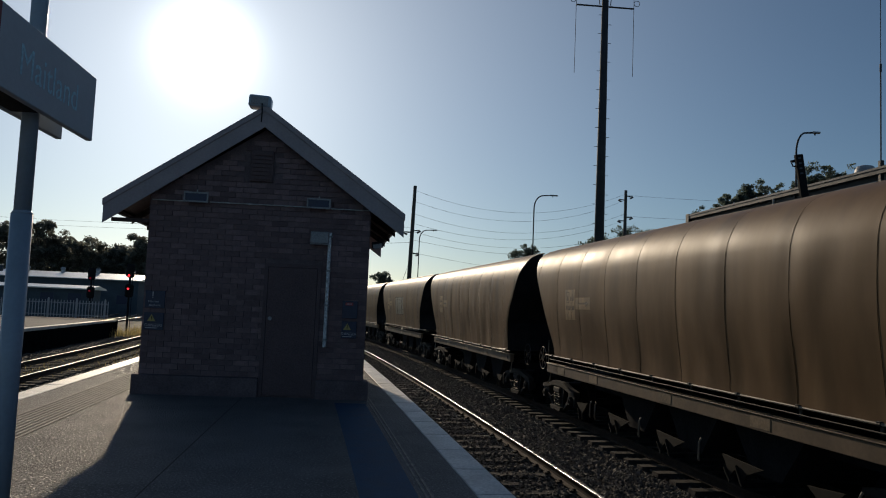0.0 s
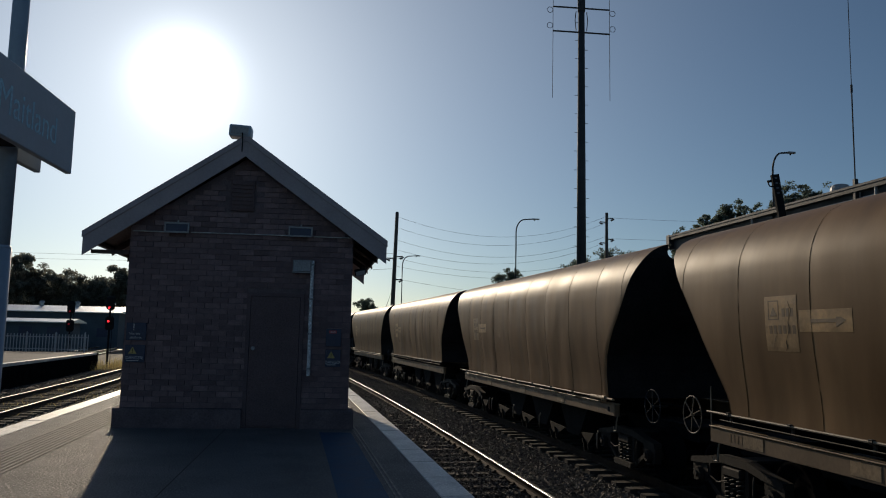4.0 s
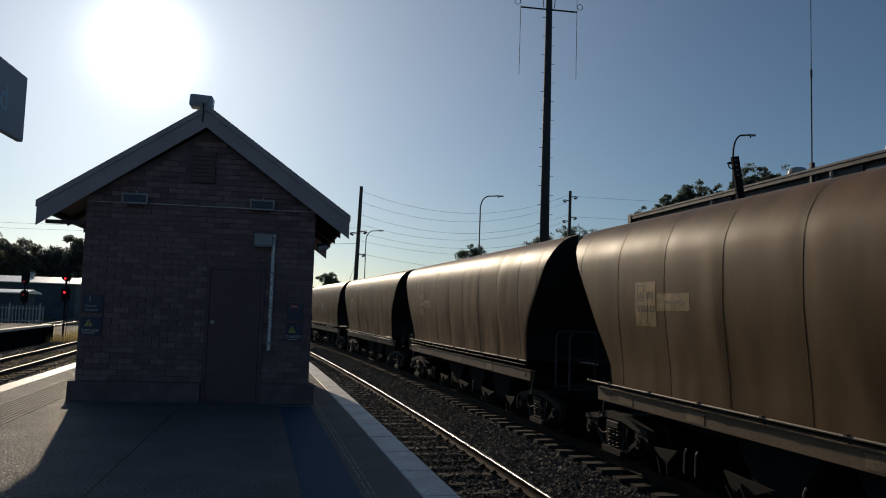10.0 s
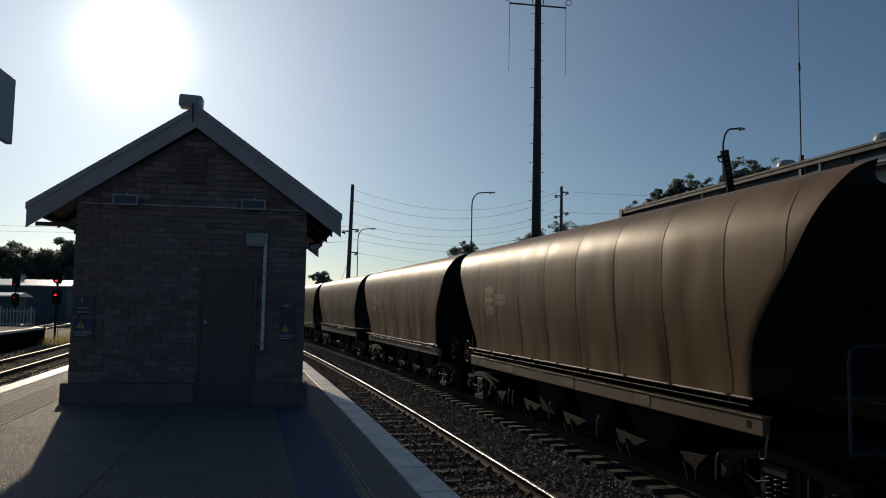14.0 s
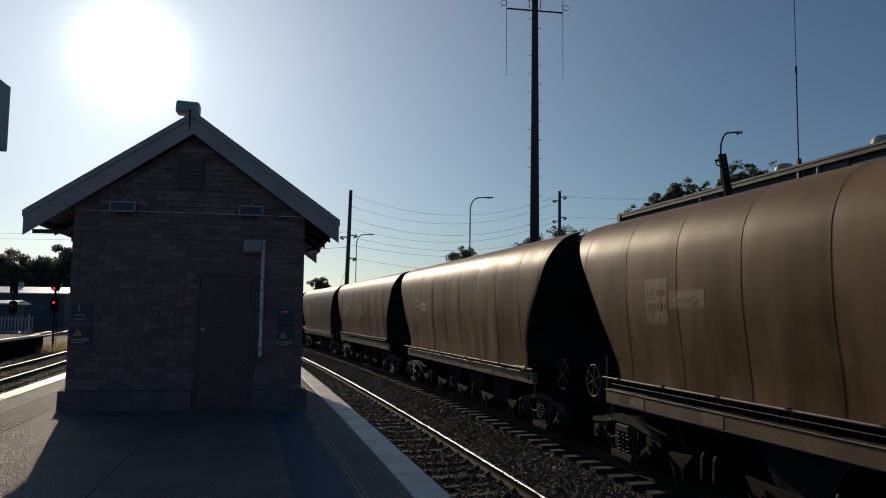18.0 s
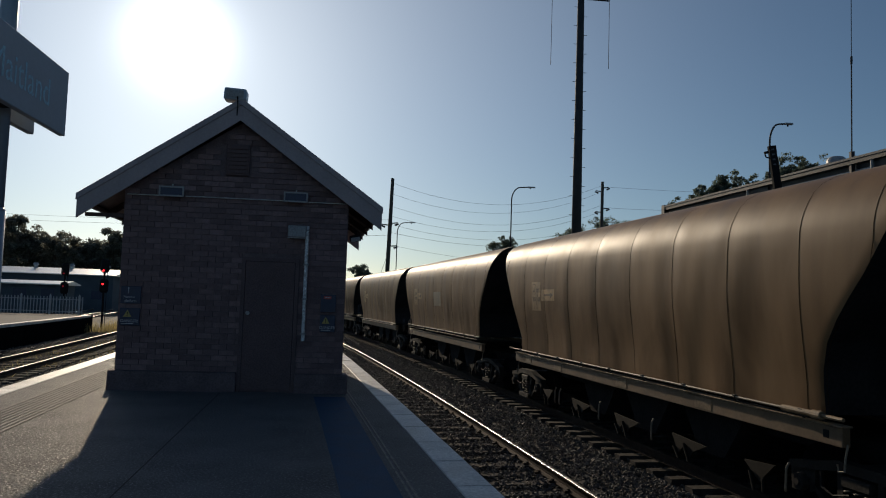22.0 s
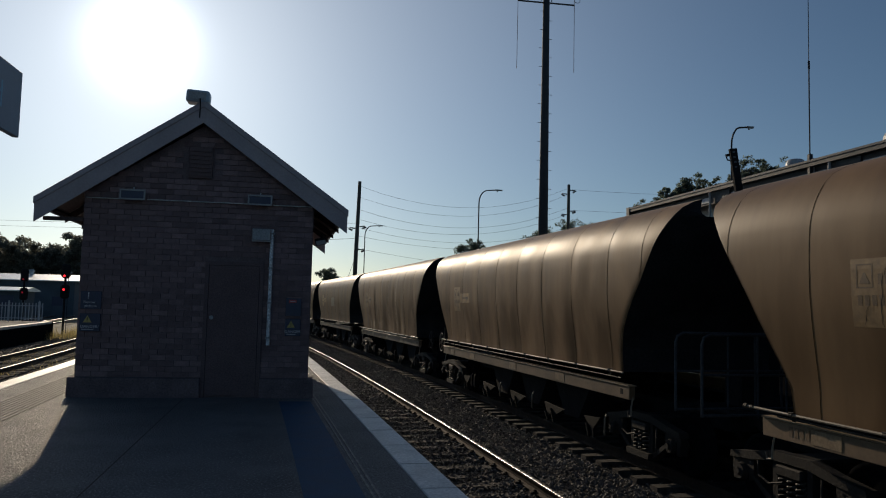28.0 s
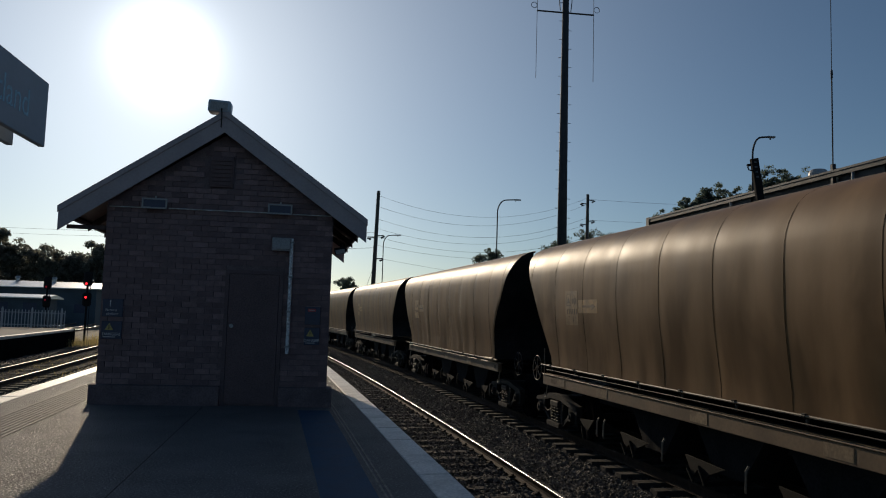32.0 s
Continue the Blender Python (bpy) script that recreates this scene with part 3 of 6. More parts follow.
def make_stones(name, side, bands, count, y0, y1, seed, label):
    rnd = np.random.default_rng(seed)
    base = np.array([(1, 0, 0), (-1, 0, 0), (0, 1, 0), (0, -1, 0), (0, 0, 1), (0, 0, -1)], float)
    tri = np.array([(0, 2, 4), (2, 1, 4), (1, 3, 4), (3, 0, 4), (2, 0, 5), (1, 2, 5), (3, 1, 5), (0, 3, 5)])
    u = rnd.random(count)
    ys = y0 + (y1 - y0) * u ** 1.9
    pick = rnd.integers(0, len(bands), count)
    band = np.array(bands)[pick]
    w = rnd.random(count)
    off, zs = band[:, 0] + (band[:, 1] - band[:, 0]) * w, band[:, 2] + (band[:, 3] - band[:, 2]) * w
    sizes = rnd.uniform(0.013, 0.031, count) * (1 + 0.012 * ys)
    e0 = rnd.normal(size=(count, 3))
    e0 /= np.linalg.norm(e0, axis=1, keepdims=True)
    e1 = np.cross(e0, rnd.normal(size=(count, 3)))
    e1 /= np.linalg.norm(e1, axis=1, keepdims=True)
    turn = np.stack((e0, e1, np.cross(e0, e1)), 1)
    shape = base[None] * rnd.uniform(0.6, 1.25, (count, 6, 1)) * sizes[:, None, None] * np.array([1.2, 1.0, 0.8])
    xs = np.array([side(y, o) for y, o in zip(ys.tolist(), off.tolist())])
    verts = np.matmul(shape, turn) + np.stack((xs, ys, zs + sizes * 0.35), 1)[:, None, :]
    faces = (tri[None] + 6 * np.arange(count)[:, None, None]).reshape(-1, 3)
    tagged(raw(name, verts.reshape(-1, 3).tolist(), faces.tolist(), M["ballast"]), label, "ballast", kind="stuff")


make_stones("ballast_stones", right_x, [(0.06, 0.75, -1.09, -1.07), (0.06, 0.75, -1.09, -1.07), (0.85, 2.2, -1.112, -1.104), (0.85, 2.2, -1.112, -1.104), (2.4, 2.9, -1.12, -1.095), (2.9, 4.05, -1.066, -1.122), (2.9, 4.05, -1.066, -1.122), (4.05, 6.0, -1.18, -1.18)], 66000, 4.5, 60, 3, "loose dark grey crushed ballast stones between the tracks")
make_stones("ballast_stones_left", left_x, [(-0.1, -3.2, -1.06, -0.98), (-3.3, -5.4, -0.97, -0.97), (-5.5, -7.0, -0.98, -1.02)], 12000, 16, 60, 4, "loose dark crushed stones before the opposite platform")


def make_coping():
    bm = box(-0.16, 0.16, -0.49, 0.49, -0.14, 0.004, 0.012)
    first = part("coping_block", bm, M["white_edge"], PLATFORM)
    me = first.data
    bpy.data.objects.remove(first)
    rnd = random.Random(3)
    for side, s, b in ((right_x, -0.158, -0.0646), (left_x, 0.165, -0.0489)):
        for i in range(75):
            y = -6 + 0.99 * i
            ob = part("coping_block", me, None, PLATFORM)
            ob.matrix_basis = pose(side(y, s), y, rnd.uniform(-0.002, 0.003), 0, 0, math.degrees(-math.atan(slope(b, -0.0007, y))))


# ---- brick building at the end of the platform ----
BY = 12.536  # its gable wall
XL, XR = -3.545, -0.055
AX, AZ = -1.806, 4.612  # ridge
EAVE_L, EAVE_R, EAVE_Z = -4.193, 0.479, 2.979
DEPTH = 4.6


def make_building():
    top = thing("brick_building", "small dark brick platform building with a gable roof, in shade", "building", kind="structure")
    k = (AZ - EAVE_Z) / (AX - EAVE_L)
    # mortar core behind the bricks, with the side and rear walls
    wall = [(XL, 0.0), (XR, 0.0), (XR, 3.12), (AX, 3.12 + (XR - AX) * 0.66), (XL, 3.12)]
    part("wall", prism(wall, "y", BY + 0.02, BY + DEPTH), M["mortar"], top)
    part("plinth", add_box(box(XL - 0.085, -1.70, BY - 0.085, BY + 0.3, -0.02, 0.30, 0.012), -0.80, XR + 0.085, BY - 0.085, BY + 0.3, -0.02, 0.30, 0.012), M["plinth"], top)
    for s, e in ((-1, EAVE_L), (1, EAVE_R)):
        drop = 0.07
        part("roof_slope", prism([(e, EAVE_Z - drop), (e, EAVE_Z - 0.01), (AX, AZ - 0.01), (AX, AZ - drop)], "y", BY - 0.17, BY + DEPTH + 0.4), M["roofing"], top)
        part("roof_edge_capping", prism([(e - s * -0.012, EAVE_Z - 0.085), (e - s * -0.012, EAVE_Z + 0.012), (AX, AZ + 0.012), (AX, AZ - 0.085)], "y", BY - 0.225, BY - 0.175), M["timber"], top)
        board = part("barge_board", prism([(e, EAVE_Z - 0.36), (e, EAVE_Z - 0.075), (AX, AZ - 0.075), (AX, AZ - 0.34)], "y", BY - 0.205, BY - 0.175), M["timber"], top, "broad brown painted barge board")
        part("rear_barge_board", prism([(e, EAVE_Z - 0.36), (e, EAVE_Z - 0.075), (AX, AZ - 0.075), (AX, AZ - 0.34)], "y", BY + DEPTH + 0.41, BY + DEPTH + 0.44), M["timber"], top)
        part("fascia", box(min(e, e - s * 0.03), max(e, e - s * 0.03), BY - 0.17, BY + DEPTH, EAVE_Z - 0.13, EAVE_Z - 0.03), M["timber"], top)
        w = XL if s < 0 else XR
        part("gutter", bar([(e - s * 0.03, BY - 0.16, EAVE_Z - 0.075), (e - s * 0.03, BY + DEPTH, EAVE_Z - 0.075)], 0.04), M["timber_dark"], top)
        for j in range(3):
            y = BY + 1.55 + 1.2 * j
            part("rafter_end", prism([(e, EAVE_Z - 0.20), (e, EAVE_Z - 0.08), (w, EAVE_Z - 0.08 + abs(w - e) * k), (w, EAVE_Z - 0.20 + abs(w - e) * k)], "y", y, y + 0.05), M["timber_dark"], top)
    part("eave_tie", box(EAVE_L + 0.10, XL + 0.02, BY - 0.10, BY - 0.05, 2.66, 2.72), M["timber_dark"], top)
    # door with its frame, let into the brickwork
    door = part("door", box(-1.635, -0.865, BY - 0.012, BY + 0.02, 0.03, 2.06, 0.004), M["door"], top, "dark painted flush door")
    part("handle", add_tube(tube((-1.57, BY - 0.06, 1.24), (-1.57, BY - 0.01, 1.24), 0.022), (-1.57, BY - 0.075, 1.24), (-1.57, BY - 0.055, 1.24), 0.032), M["grey_box"], door)
    frame_bm = bmesh.new()
    add_box(frame_bm, -1.70, -1.64, BY - 0.016, BY + 0.02, 0, 2.12)
    add_box(frame_bm, -0.86, -0.80, BY - 0.016, BY + 0.02, 0, 2.12)
    add_box(frame_bm, -1.64, -0.86, BY - 0.016, BY + 0.02, 2.065, 2.12)
    part("door_frame", frame_bm, M["door_frame"], top)
    # louvred vent in the gable
    vent = part("vent_frame", box(-2.02, -1.66, BY - 0.03, BY + 0.02, 3.42, 3.92, 0.004), M["door_frame"], top)
    for i in range(7):
        part("vent_slat", box(-1.99, -1.69, BY - 0.05, BY - 0.03, 3.45 + 0.065 * i, 3.485 + 0.065 * i, 0, Matrix.Identity(4)), M["door"], vent)
    # the side walls run along the platform, which bends away
    for ob in top.children:
        for v in ob.data.vertices:
            v.co.x -= 0.058 * max(0.0, v.co.y - BY - 0.05)
    # conduit between the lamps
    bm = bar([(XL + 0.04, BY - 0.03, 3.04), (-3.02, BY - 0.03, 3.04)], 0.011)
    part("conduit", bm, M["galv"], top)
    part("conduit", bar([(-2.62, BY - 0.03, 3.045), (-1.10, BY - 0.03, 3.045)], 0.012), M["galv"], top)
    part("conduit", bar([(-0.70, BY - 0.03, 3.04), (XR - 0.03, BY - 0.03, 3.04)], 0.011), M["galv"], top)
    return top


BUILDING = make_building()


def make_gable_lamp(x):
    top = thing("bulkhead_lamp", "unlit square bulkhead lamp with a pale frame on the brick gable", "lamp", (x, BY - 0.02, 3.02), group="lamps on the gable")
    part("backbox", box(-0.17, 0.17, -0.09, 0.02, 0.012, 0.15, 0.01), M["grey_box"], top)
    f = bmesh.new()
    for a in (((-0.19, 0.19), (0.0, 0.025)), ((-0.19, 0.19), (0.14, 0.165)), ((-0.19, -0.165), (0.025, 0.14)), ((0.165, 0.19), (0.025, 0.14))):
        add_box(f, *a[0], -0.105, -0.085, *a[1])
    part("frame", f, M["grey_box"], top)
    part("diffuser", box(-0.165, 0.165, -0.097, -0.092, 0.025, 0.14), M["navy"], top)
    part("conduit_bend", bar([(0.0, -0.02, 0.15), (0.0, -0.02, 0.21)], 0.012), M["galv"], top)


for lx in (-2.82, -0.90):
    make_gable_lamp(lx)


def make_wall_fittings():
    top = thing("junction_box", "grey junction box on the dark brick wall", "electrical box", (-0.85, BY - 0.02, 2.46))
    part("body", box(-0.15, 0.14, -0.11, 0.02, 0, 0.19, 0.012), M["grey_box"], top)
    part("lid", box(-0.14, 0.13, -0.12, -0.11, 0.01, 0.18, 0.004), M["grey_box"], top)
    part("underside_lip", box(-0.15, 0.14, -0.115, 0.0, -0.012, -0.002), M["pale_trim"], top)
    top = thing("cable_cover", "tall galvanised steel cable cover on the brick wall", "cable cover", (-0.695, BY - 0.02, 0.82))
    part("channel", prism([(-0.028, 0.02), (-0.028, -0.045), (-0.018, -0.055), (0.018, -0.055), (0.028, -0.045), (0.028, 0.02)], "y", 0, 1), M["cover"], top).matrix_basis = Matrix(((1, 0, 0, 0), (0, 0, 1, 0), (0, 1.83, 0, 0), (0, 0, 0, 1)))
    for z in (0.1, 0.65, 1.2, 1.75):
        part("saddle", box(-0.04, 0.04, -0.06, 0.0, z, z + 0.03, 0.004), M["grey_box"], top)
    top = thing("gable_loudspeaker", "rounded grey loudspeaker box on the roof ridge", "loudspeaker", (-1.914, BY - 0.08, AZ - 0.02))
    shell = box(-0.175, 0.175, -0.16, 0.12, -0.005, 0.19)
    bmesh.ops.bevel(shell, geom=shell.edges[:], offset=0.035, segments=3, profile=0.5, affect="EDGES")
    bmesh.ops.transform(shell, matrix=pose(0, 0, 0, 0, 3, 0), verts=shell.verts)
    part("housing", shell, M["post_paint"], top, smooth=True)
    part("grille", box(-0.135, 0.135, -0.168, -0.158, 0.03, 0.155, 0.004, pose(0, 0, 0, 0, 3, 0)), M["grey_box"], top)
    part("bracket", prism([(0.0, -0.04), (0.10, -0.04), (0.075, 0.06), (0.03, 0.06)], "y", -0.06, -0.04), M["black"], top)
    part("cable", bar([(0.05, -0.18, 0.05), (0.06, -0.19, -0.1), (0.055, -0.185, -0.26)], 0.010), M["black"], top)
    top = thing("eave_floodlight", "small unlit floodlight under the eave", "floodlight", (0.08, BY + 0.1, 2.46))
    part("body", box(-0.09, 0.09, -0.08, 0.06, 0, 0.09, 0.012, pose(0, 0, 0, 18, -12, 0)), M["black"], top)
    part("glass", box(-0.075, 0.075, -0.09, -0.081, 0.012, 0.08, 0, pose(0, 0, 0, 18, -12, 0)), M["grey_box"], top)
    part("bracket", box(-0.015, 0.015, -0.01, 0.02, 0.08, 0.16), M["black"], top)


make_wall_fittings()


def text_mesh(body, size, material, parent, m, name="lettering", extrude=0.0006):
    cu = bpy.data.curves.new(name, "FONT")
    cu.body, cu.size, cu.extrude, cu.align_x, cu.align_y = body, size, extrude, "CENTER", "CENTER"
    tmp = new("tmp", cu)
    me = bpy.data.meshes.new_from_object(tmp.evaluated_get(bpy.context.evaluated_depsgraph_get()))
    bpy.data.objects.remove(tmp)
    me.materials.clear()
    me.materials.append(material)
    ob = new(name, me)
    ob.parent = parent
    ob.matrix_basis = m
    return ob


UP = pose(0, 0, 0, 90, 0, 0)


def make_wall_sign(x, z, w, h, kind, label):
    top = thing("warning_sign", label, "sign", (x, BY - 0.012, z), group="warning signs on the brick wall")
    part("plate", box(-w / 2, w / 2, -0.012, 0.0, 0, h, 0.003), M["navy"], top)
    f = -0.0135
    if kind == "danger":
        s, cx, cz = 0.062, -w * 0.12, h * 0.68
        part("warning_triangle", prism([(cx - s, cz - s * 0.8), (cx + s, cz - s * 0.8), (cx, cz + s * 0.95)], "y", f - 0.002, f), M["yellow"], top)
        g = bmesh.new()
        add_box(g, cx - 0.006, cx + 0.006, f - 0.005, f - 0.0025, cz - 0.015, cz + 0.025)
        add_box(g, cx - 0.006, cx + 0.006, f - 0.005, f - 0.0025, cz - 0.036, cz - 0.024)
        part("exclamation_mark", g, M["black"], top)
        text_mesh("DANGER!" if x < -2 else "DANGER", 0.062, M["white_mark"], top, pose(0, f - 0.001, h * 0.26) @ UP)
        part("small_print", box(-w * 0.4, w * 0.2, f - 0.001, f, h * 0.09, h * 0.13), M["white_mark"], top)
    elif kind == "notice":
        g = bmesh.new()
        cx = -w * 0.12
        add_box(g, cx - 0.007, cx + 0.007, f - 0.003, f, h * 0.68, h * 0.95)
        add_box(g, cx - 0.007, cx + 0.007, f - 0.003, f, h * 0.58, h * 0.63)
        part("exclamation_mark", g, M["white_mark"], top)
        text_mesh("Narrow", 0.052, M["white_mark"], top, pose(-0.02, f - 0.001, h * 0.38) @ UP)
        text_mesh("platform", 0.052, M["white_mark"], top, pose(0, f - 0.001, h * 0.16) @ UP)
    else:
        part("red_band", box(-w * 0.30, w * 0.20, f - 0.002, f, h * 0.74, h * 0.90), M["red_mark"], top)
        part("white_bar", box(-w * 0.22, w * 0.12, f - 0.004, f - 0.0025, h * 0.80, h * 0.84), M["white_mark"], top)
        for i in range(3):
            part("small_print", box(-w * 0.40, w * (0.30 - 0.08 * i), f - 0.002, f, h * (0.48 - 0.15 * i), h * (0.53 - 0.15 * i)), M["navy"], top)


make_wall_sign(-3.36, 1.33, 0.30, 0.27, "notice", "dark narrow platform notice on the brick wall")
make_wall_sign(-3.36, 0.99, 0.30, 0.27, "danger", "dark danger sign with a yellow warning triangle")
make_wall_sign(-0.32, 1.29, 0.24, 0.28, "rule", "dark notice with a red band on the brick wall")
make_wall_sign(-0.32, 0.97, 0.24, 0.27, "danger", "dark danger sign with a yellow warning triangle")


# ---- station name sign on its post ----
def make_name_sign():
    top = thing("station_sign", "double-sided station name sign on a blue-grey steel post", "sign", (-2.13, 4.87, 0.0))
    part("post", add_tube(tube((0, 0, 0.0), (0, 0, 1.96), 0.062, n=20), (0, 0, 1.96), (0, 0, 1.98), 0.062, 0.05, 20), M["post_paint"], top, smooth=True)
    part("upper_post", tube((0, 0, 1.97), (0, 0, 4.4), 0.049, n=20), M["post_paint"], top, smooth=True)
    part("base_plate", box(-0.15, 0.15, -0.15, 0.15, 0.0, 0.02, 0.004), M["galv"], top)
    z0, z1 = 2.565, 3.015
    for x in (0.10, -0.105):
        s = 1 if x > 0 else -1
        panel = part("panel", box(x - 0.022, x + 0.022, -0.85, 0.70, z0, z1, 0.006), M["sign_face"], top)
        part("end_trim", box(x - 0.025, x + 0.025, -0.872, -0.85, z0 - 0.003, z1 + 0.003), M["sign_end"], panel, "dark red end cap")
        part("edge_stripe", box(min(x + s * 0.0225, x + s * 0.024), max(x + s * 0.0225, x + s * 0.024), -0.74, -0.715, z0 + 0.01, z1 - 0.01), M["sign_end"], panel)
        text_mesh("Maitland", 0.255, M["sign_text"], panel, pose(x + s * 0.023, -0.04, z0 + 0.21, 90, 0, 90 * s))
        for z in (z0 + 0.06, z1 - 0.10):
            part("clamp", box(min(0, x), max(0, x), -0.06, 0.06, z, z + 0.04), M["galv"], top)
    part("box_underside", box(-0.083, 0.078, -0.84, -0.07, z0 + 0.004, z0 + 0.02), M["black"], top)


make_name_sign()


# ---- coal wagons of the train ----
RIM, END_TOP = 0.85, 2.91  # half the width of the open top; height of the end sheets
SIDE = [(1.36, 0.52), (1.365, 0.70), (1.385, 0.89), (1.425, 1.2), (1.455, 1.45), (1.475, 1.69), (1.482, 1.95), (1.48, 2.23), (1.468, 2.44), (1.445, 2.56), (1.41, 2.67), (1.355, 2.79), (1.28, 2.91), (1.17, 3.02), (1.0, 3.11), (RIM, 3.155)]  # open at the top between the two rims
SKIRTED = [(1.352, 0.405)] + SIDE  # every second wagon has deeper sides
FAR_END = [(0.5, 5.38), (0.70, 5.41), (0.95, 5.55), (1.40, 5.84), (1.76, 6.06), (2.15, 6.37), (2.55, 6.68), (2.85, 6.98), (3.1, 7.04), (3.3, 7.05)]
NEAR_END = [(0.5, -5.62), (0.75, -5.60), (1.0, -5.64), (1.22, -5.74), (1.5, -5.95), (2.0, -6.40), (2.5, -6.74), (2.75, -6.90), (2.9, -7.0), (3.05, -7.05), (3.3, -7.06)]
SEAMS = [6.42, 4.95, 3.50, 2.06, 0.60, -0.87, -2.33, -3.80, -5.26, -6.40]
UPZ = 0.93  # from the rail to the platform's level


def reach(table, z):
    for (z0, a), (z1, b) in zip(table, table[1:]):
        if z <= z1:
            k = max(0.0, min(1.0, (z - z0) / (z1 - z0)))
            return a + (b - a) * k
    return table[-1][1]


ROWS = 132


def window(v, lo, hi, fade):
    return max(0.0, min(1.0, (v - lo) / fade + 1, (hi - v) / fade + 1))


def dent(y, z, seed):
    """Bulges between the frames of the thin side sheets; the sheet stays even where plates are fixed."""
    k = max(0.0, min(1.0, (2.7 - z) / 0.6))
    even = max(window(y, 2.75, 4.45, 0.5) * window(z, 1.35, 2.1, 0.3), window(y, -1.3, 1.5, 0.5) * window(z, 1.1, 2.15, 0.3) * 0.9)
    pull = sum(math.exp(-((y - at) / 0.13) ** 2) for at in SEAMS)  # the welds draw the sheet in
    return -0.006 * pull + k * (1 - even) * (0.024 * noise.noise((y * 0.9 + seed * 7.3, z * 0.35, seed)) + 0.013 * noise.noise((y * 2.1 + seed * 5.0, z * 0.45, 4.0)) + 0.006 * noise.noise((y * 3.2 + seed * 3.0, z * 1.1, 9.0)))


def sheet(y, z, seed):
    """The bulge of the finished sheet at y, on the line of the section at height z."""
    lo, hi = reach(NEAR_END, z), reach(FAR_END, z)
    at = max(0.0, min(1.0, (y - lo) / (hi - lo))) * ROWS
    i = min(int(at), ROWS - 1)

    def one(k):
        s = k / ROWS
        return dent(lo + (hi - lo) * s, z, seed) * min(1, 6 * s, 6 * (1 - s))
    return one(i) + (one(i + 1) - one(i)) * (at - i)


def body_mesh(seed, side, near=0.0):
    outline = [(-a, z) for a, z in side] + [(a, z) for a, z in side[::-1]]
    n, rows = len(outline), ROWS
    verts, faces, mats = [], [], []
    for i in range(rows + 1):
        s = (0.85 if i == 1 else i) / rows
        for a, z in outline:
            y = (reach(NEAR_END, z) + near) * (1 - s) + reach(FAR_END, z) * s
            d = dent(y, z, seed) * min(1, 6 * s, 6 * (1 - s)) - (0.010 * max(0.0, min(1.0, (3.1 - z) / 1.2)) if i == 0 else 0)
            verts.append((a + (d if a > 0 else -d) if abs(a) > 0.9 else a, y, z + UPZ))
    for i in range(rows):
        for k in range(n - 1):
            if k == n // 2 - 1:
                continue
            a = i * n + k
            faces.append((a, a + 1, a + n + 1, a + n))
            mats.append(0)
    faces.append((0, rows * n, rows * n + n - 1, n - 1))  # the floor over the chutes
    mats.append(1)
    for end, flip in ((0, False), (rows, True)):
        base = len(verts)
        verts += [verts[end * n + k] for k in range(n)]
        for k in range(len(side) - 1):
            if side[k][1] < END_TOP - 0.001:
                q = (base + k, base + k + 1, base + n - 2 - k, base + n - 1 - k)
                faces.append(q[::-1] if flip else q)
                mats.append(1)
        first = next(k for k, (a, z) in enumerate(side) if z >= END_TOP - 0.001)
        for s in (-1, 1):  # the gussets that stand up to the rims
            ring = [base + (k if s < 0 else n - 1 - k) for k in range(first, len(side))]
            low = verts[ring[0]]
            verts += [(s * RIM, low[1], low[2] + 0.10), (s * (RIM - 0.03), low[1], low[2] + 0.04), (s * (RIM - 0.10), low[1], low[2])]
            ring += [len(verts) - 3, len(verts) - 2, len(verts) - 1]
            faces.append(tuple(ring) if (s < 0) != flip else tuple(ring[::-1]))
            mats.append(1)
    me = bpy.data.meshes.new("body")
    me.from_pydata(verts, [], faces)
    me.materials.append(M["wagon"])
    # ends and floor take the near-black that stands for shade
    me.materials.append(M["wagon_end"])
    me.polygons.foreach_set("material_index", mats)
    me.polygons.foreach_set("use_smooth", [m == 0 for m in mats])
    me.update()
    return me


def seam_mesh(y, seed, side, hand):
    """A thin weld line up one side, to the rim, at y."""
    outline = [(hand * a, z) for a, z in side]
    verts, faces = [], []
    for a, z in outline:
        lo, hi = reach(NEAR_END, z), reach(FAR_END, z)
        yy = max(lo + 0.01, min(hi - 0.01, y))
        d = 0.0010 + sheet(yy, z, seed)
        ax, az = (a + (d if a > 0 else -d) if abs(a) > 0.9 else a), z + UPZ + (0.002 if z > 2.7 else 0)
        for w, o in ((-0.0030, -0.002), (-0.0026, 0.0), (0.0026, 0.0), (0.0030, -0.002)):
            verts.append((ax + (math.copysign(o, a) if abs(a) > 0.5 else 0), yy + w, az + (o if abs(a) <= 1.3 and z > 2.8 else 0)))
    for k in range(len(outline) - 1):
        for j in range(3):
            a = 4 * k + j
            faces.append((a, a + 1, a + 5, a + 4))
    me = bpy.data.meshes.new("weld_seam")
    me.from_pydata(verts, [], faces)
    me.materials.append(M["seam"])
    return me


def on_side(y, z, seed, proud):
    """The x of the body's side that faces the platform."""
    for (a0, z0), (a1, z1) in zip(SIDE, SIDE[1:]):
        if z <= z1:
            k = max(0, (z - z0) / (z1 - z0))
            a0, a1 = a0 + sheet(y, z0, seed), a1 + sheet(y, z1, seed)
            return -(a0 + (a1 - a0) * k + proud)


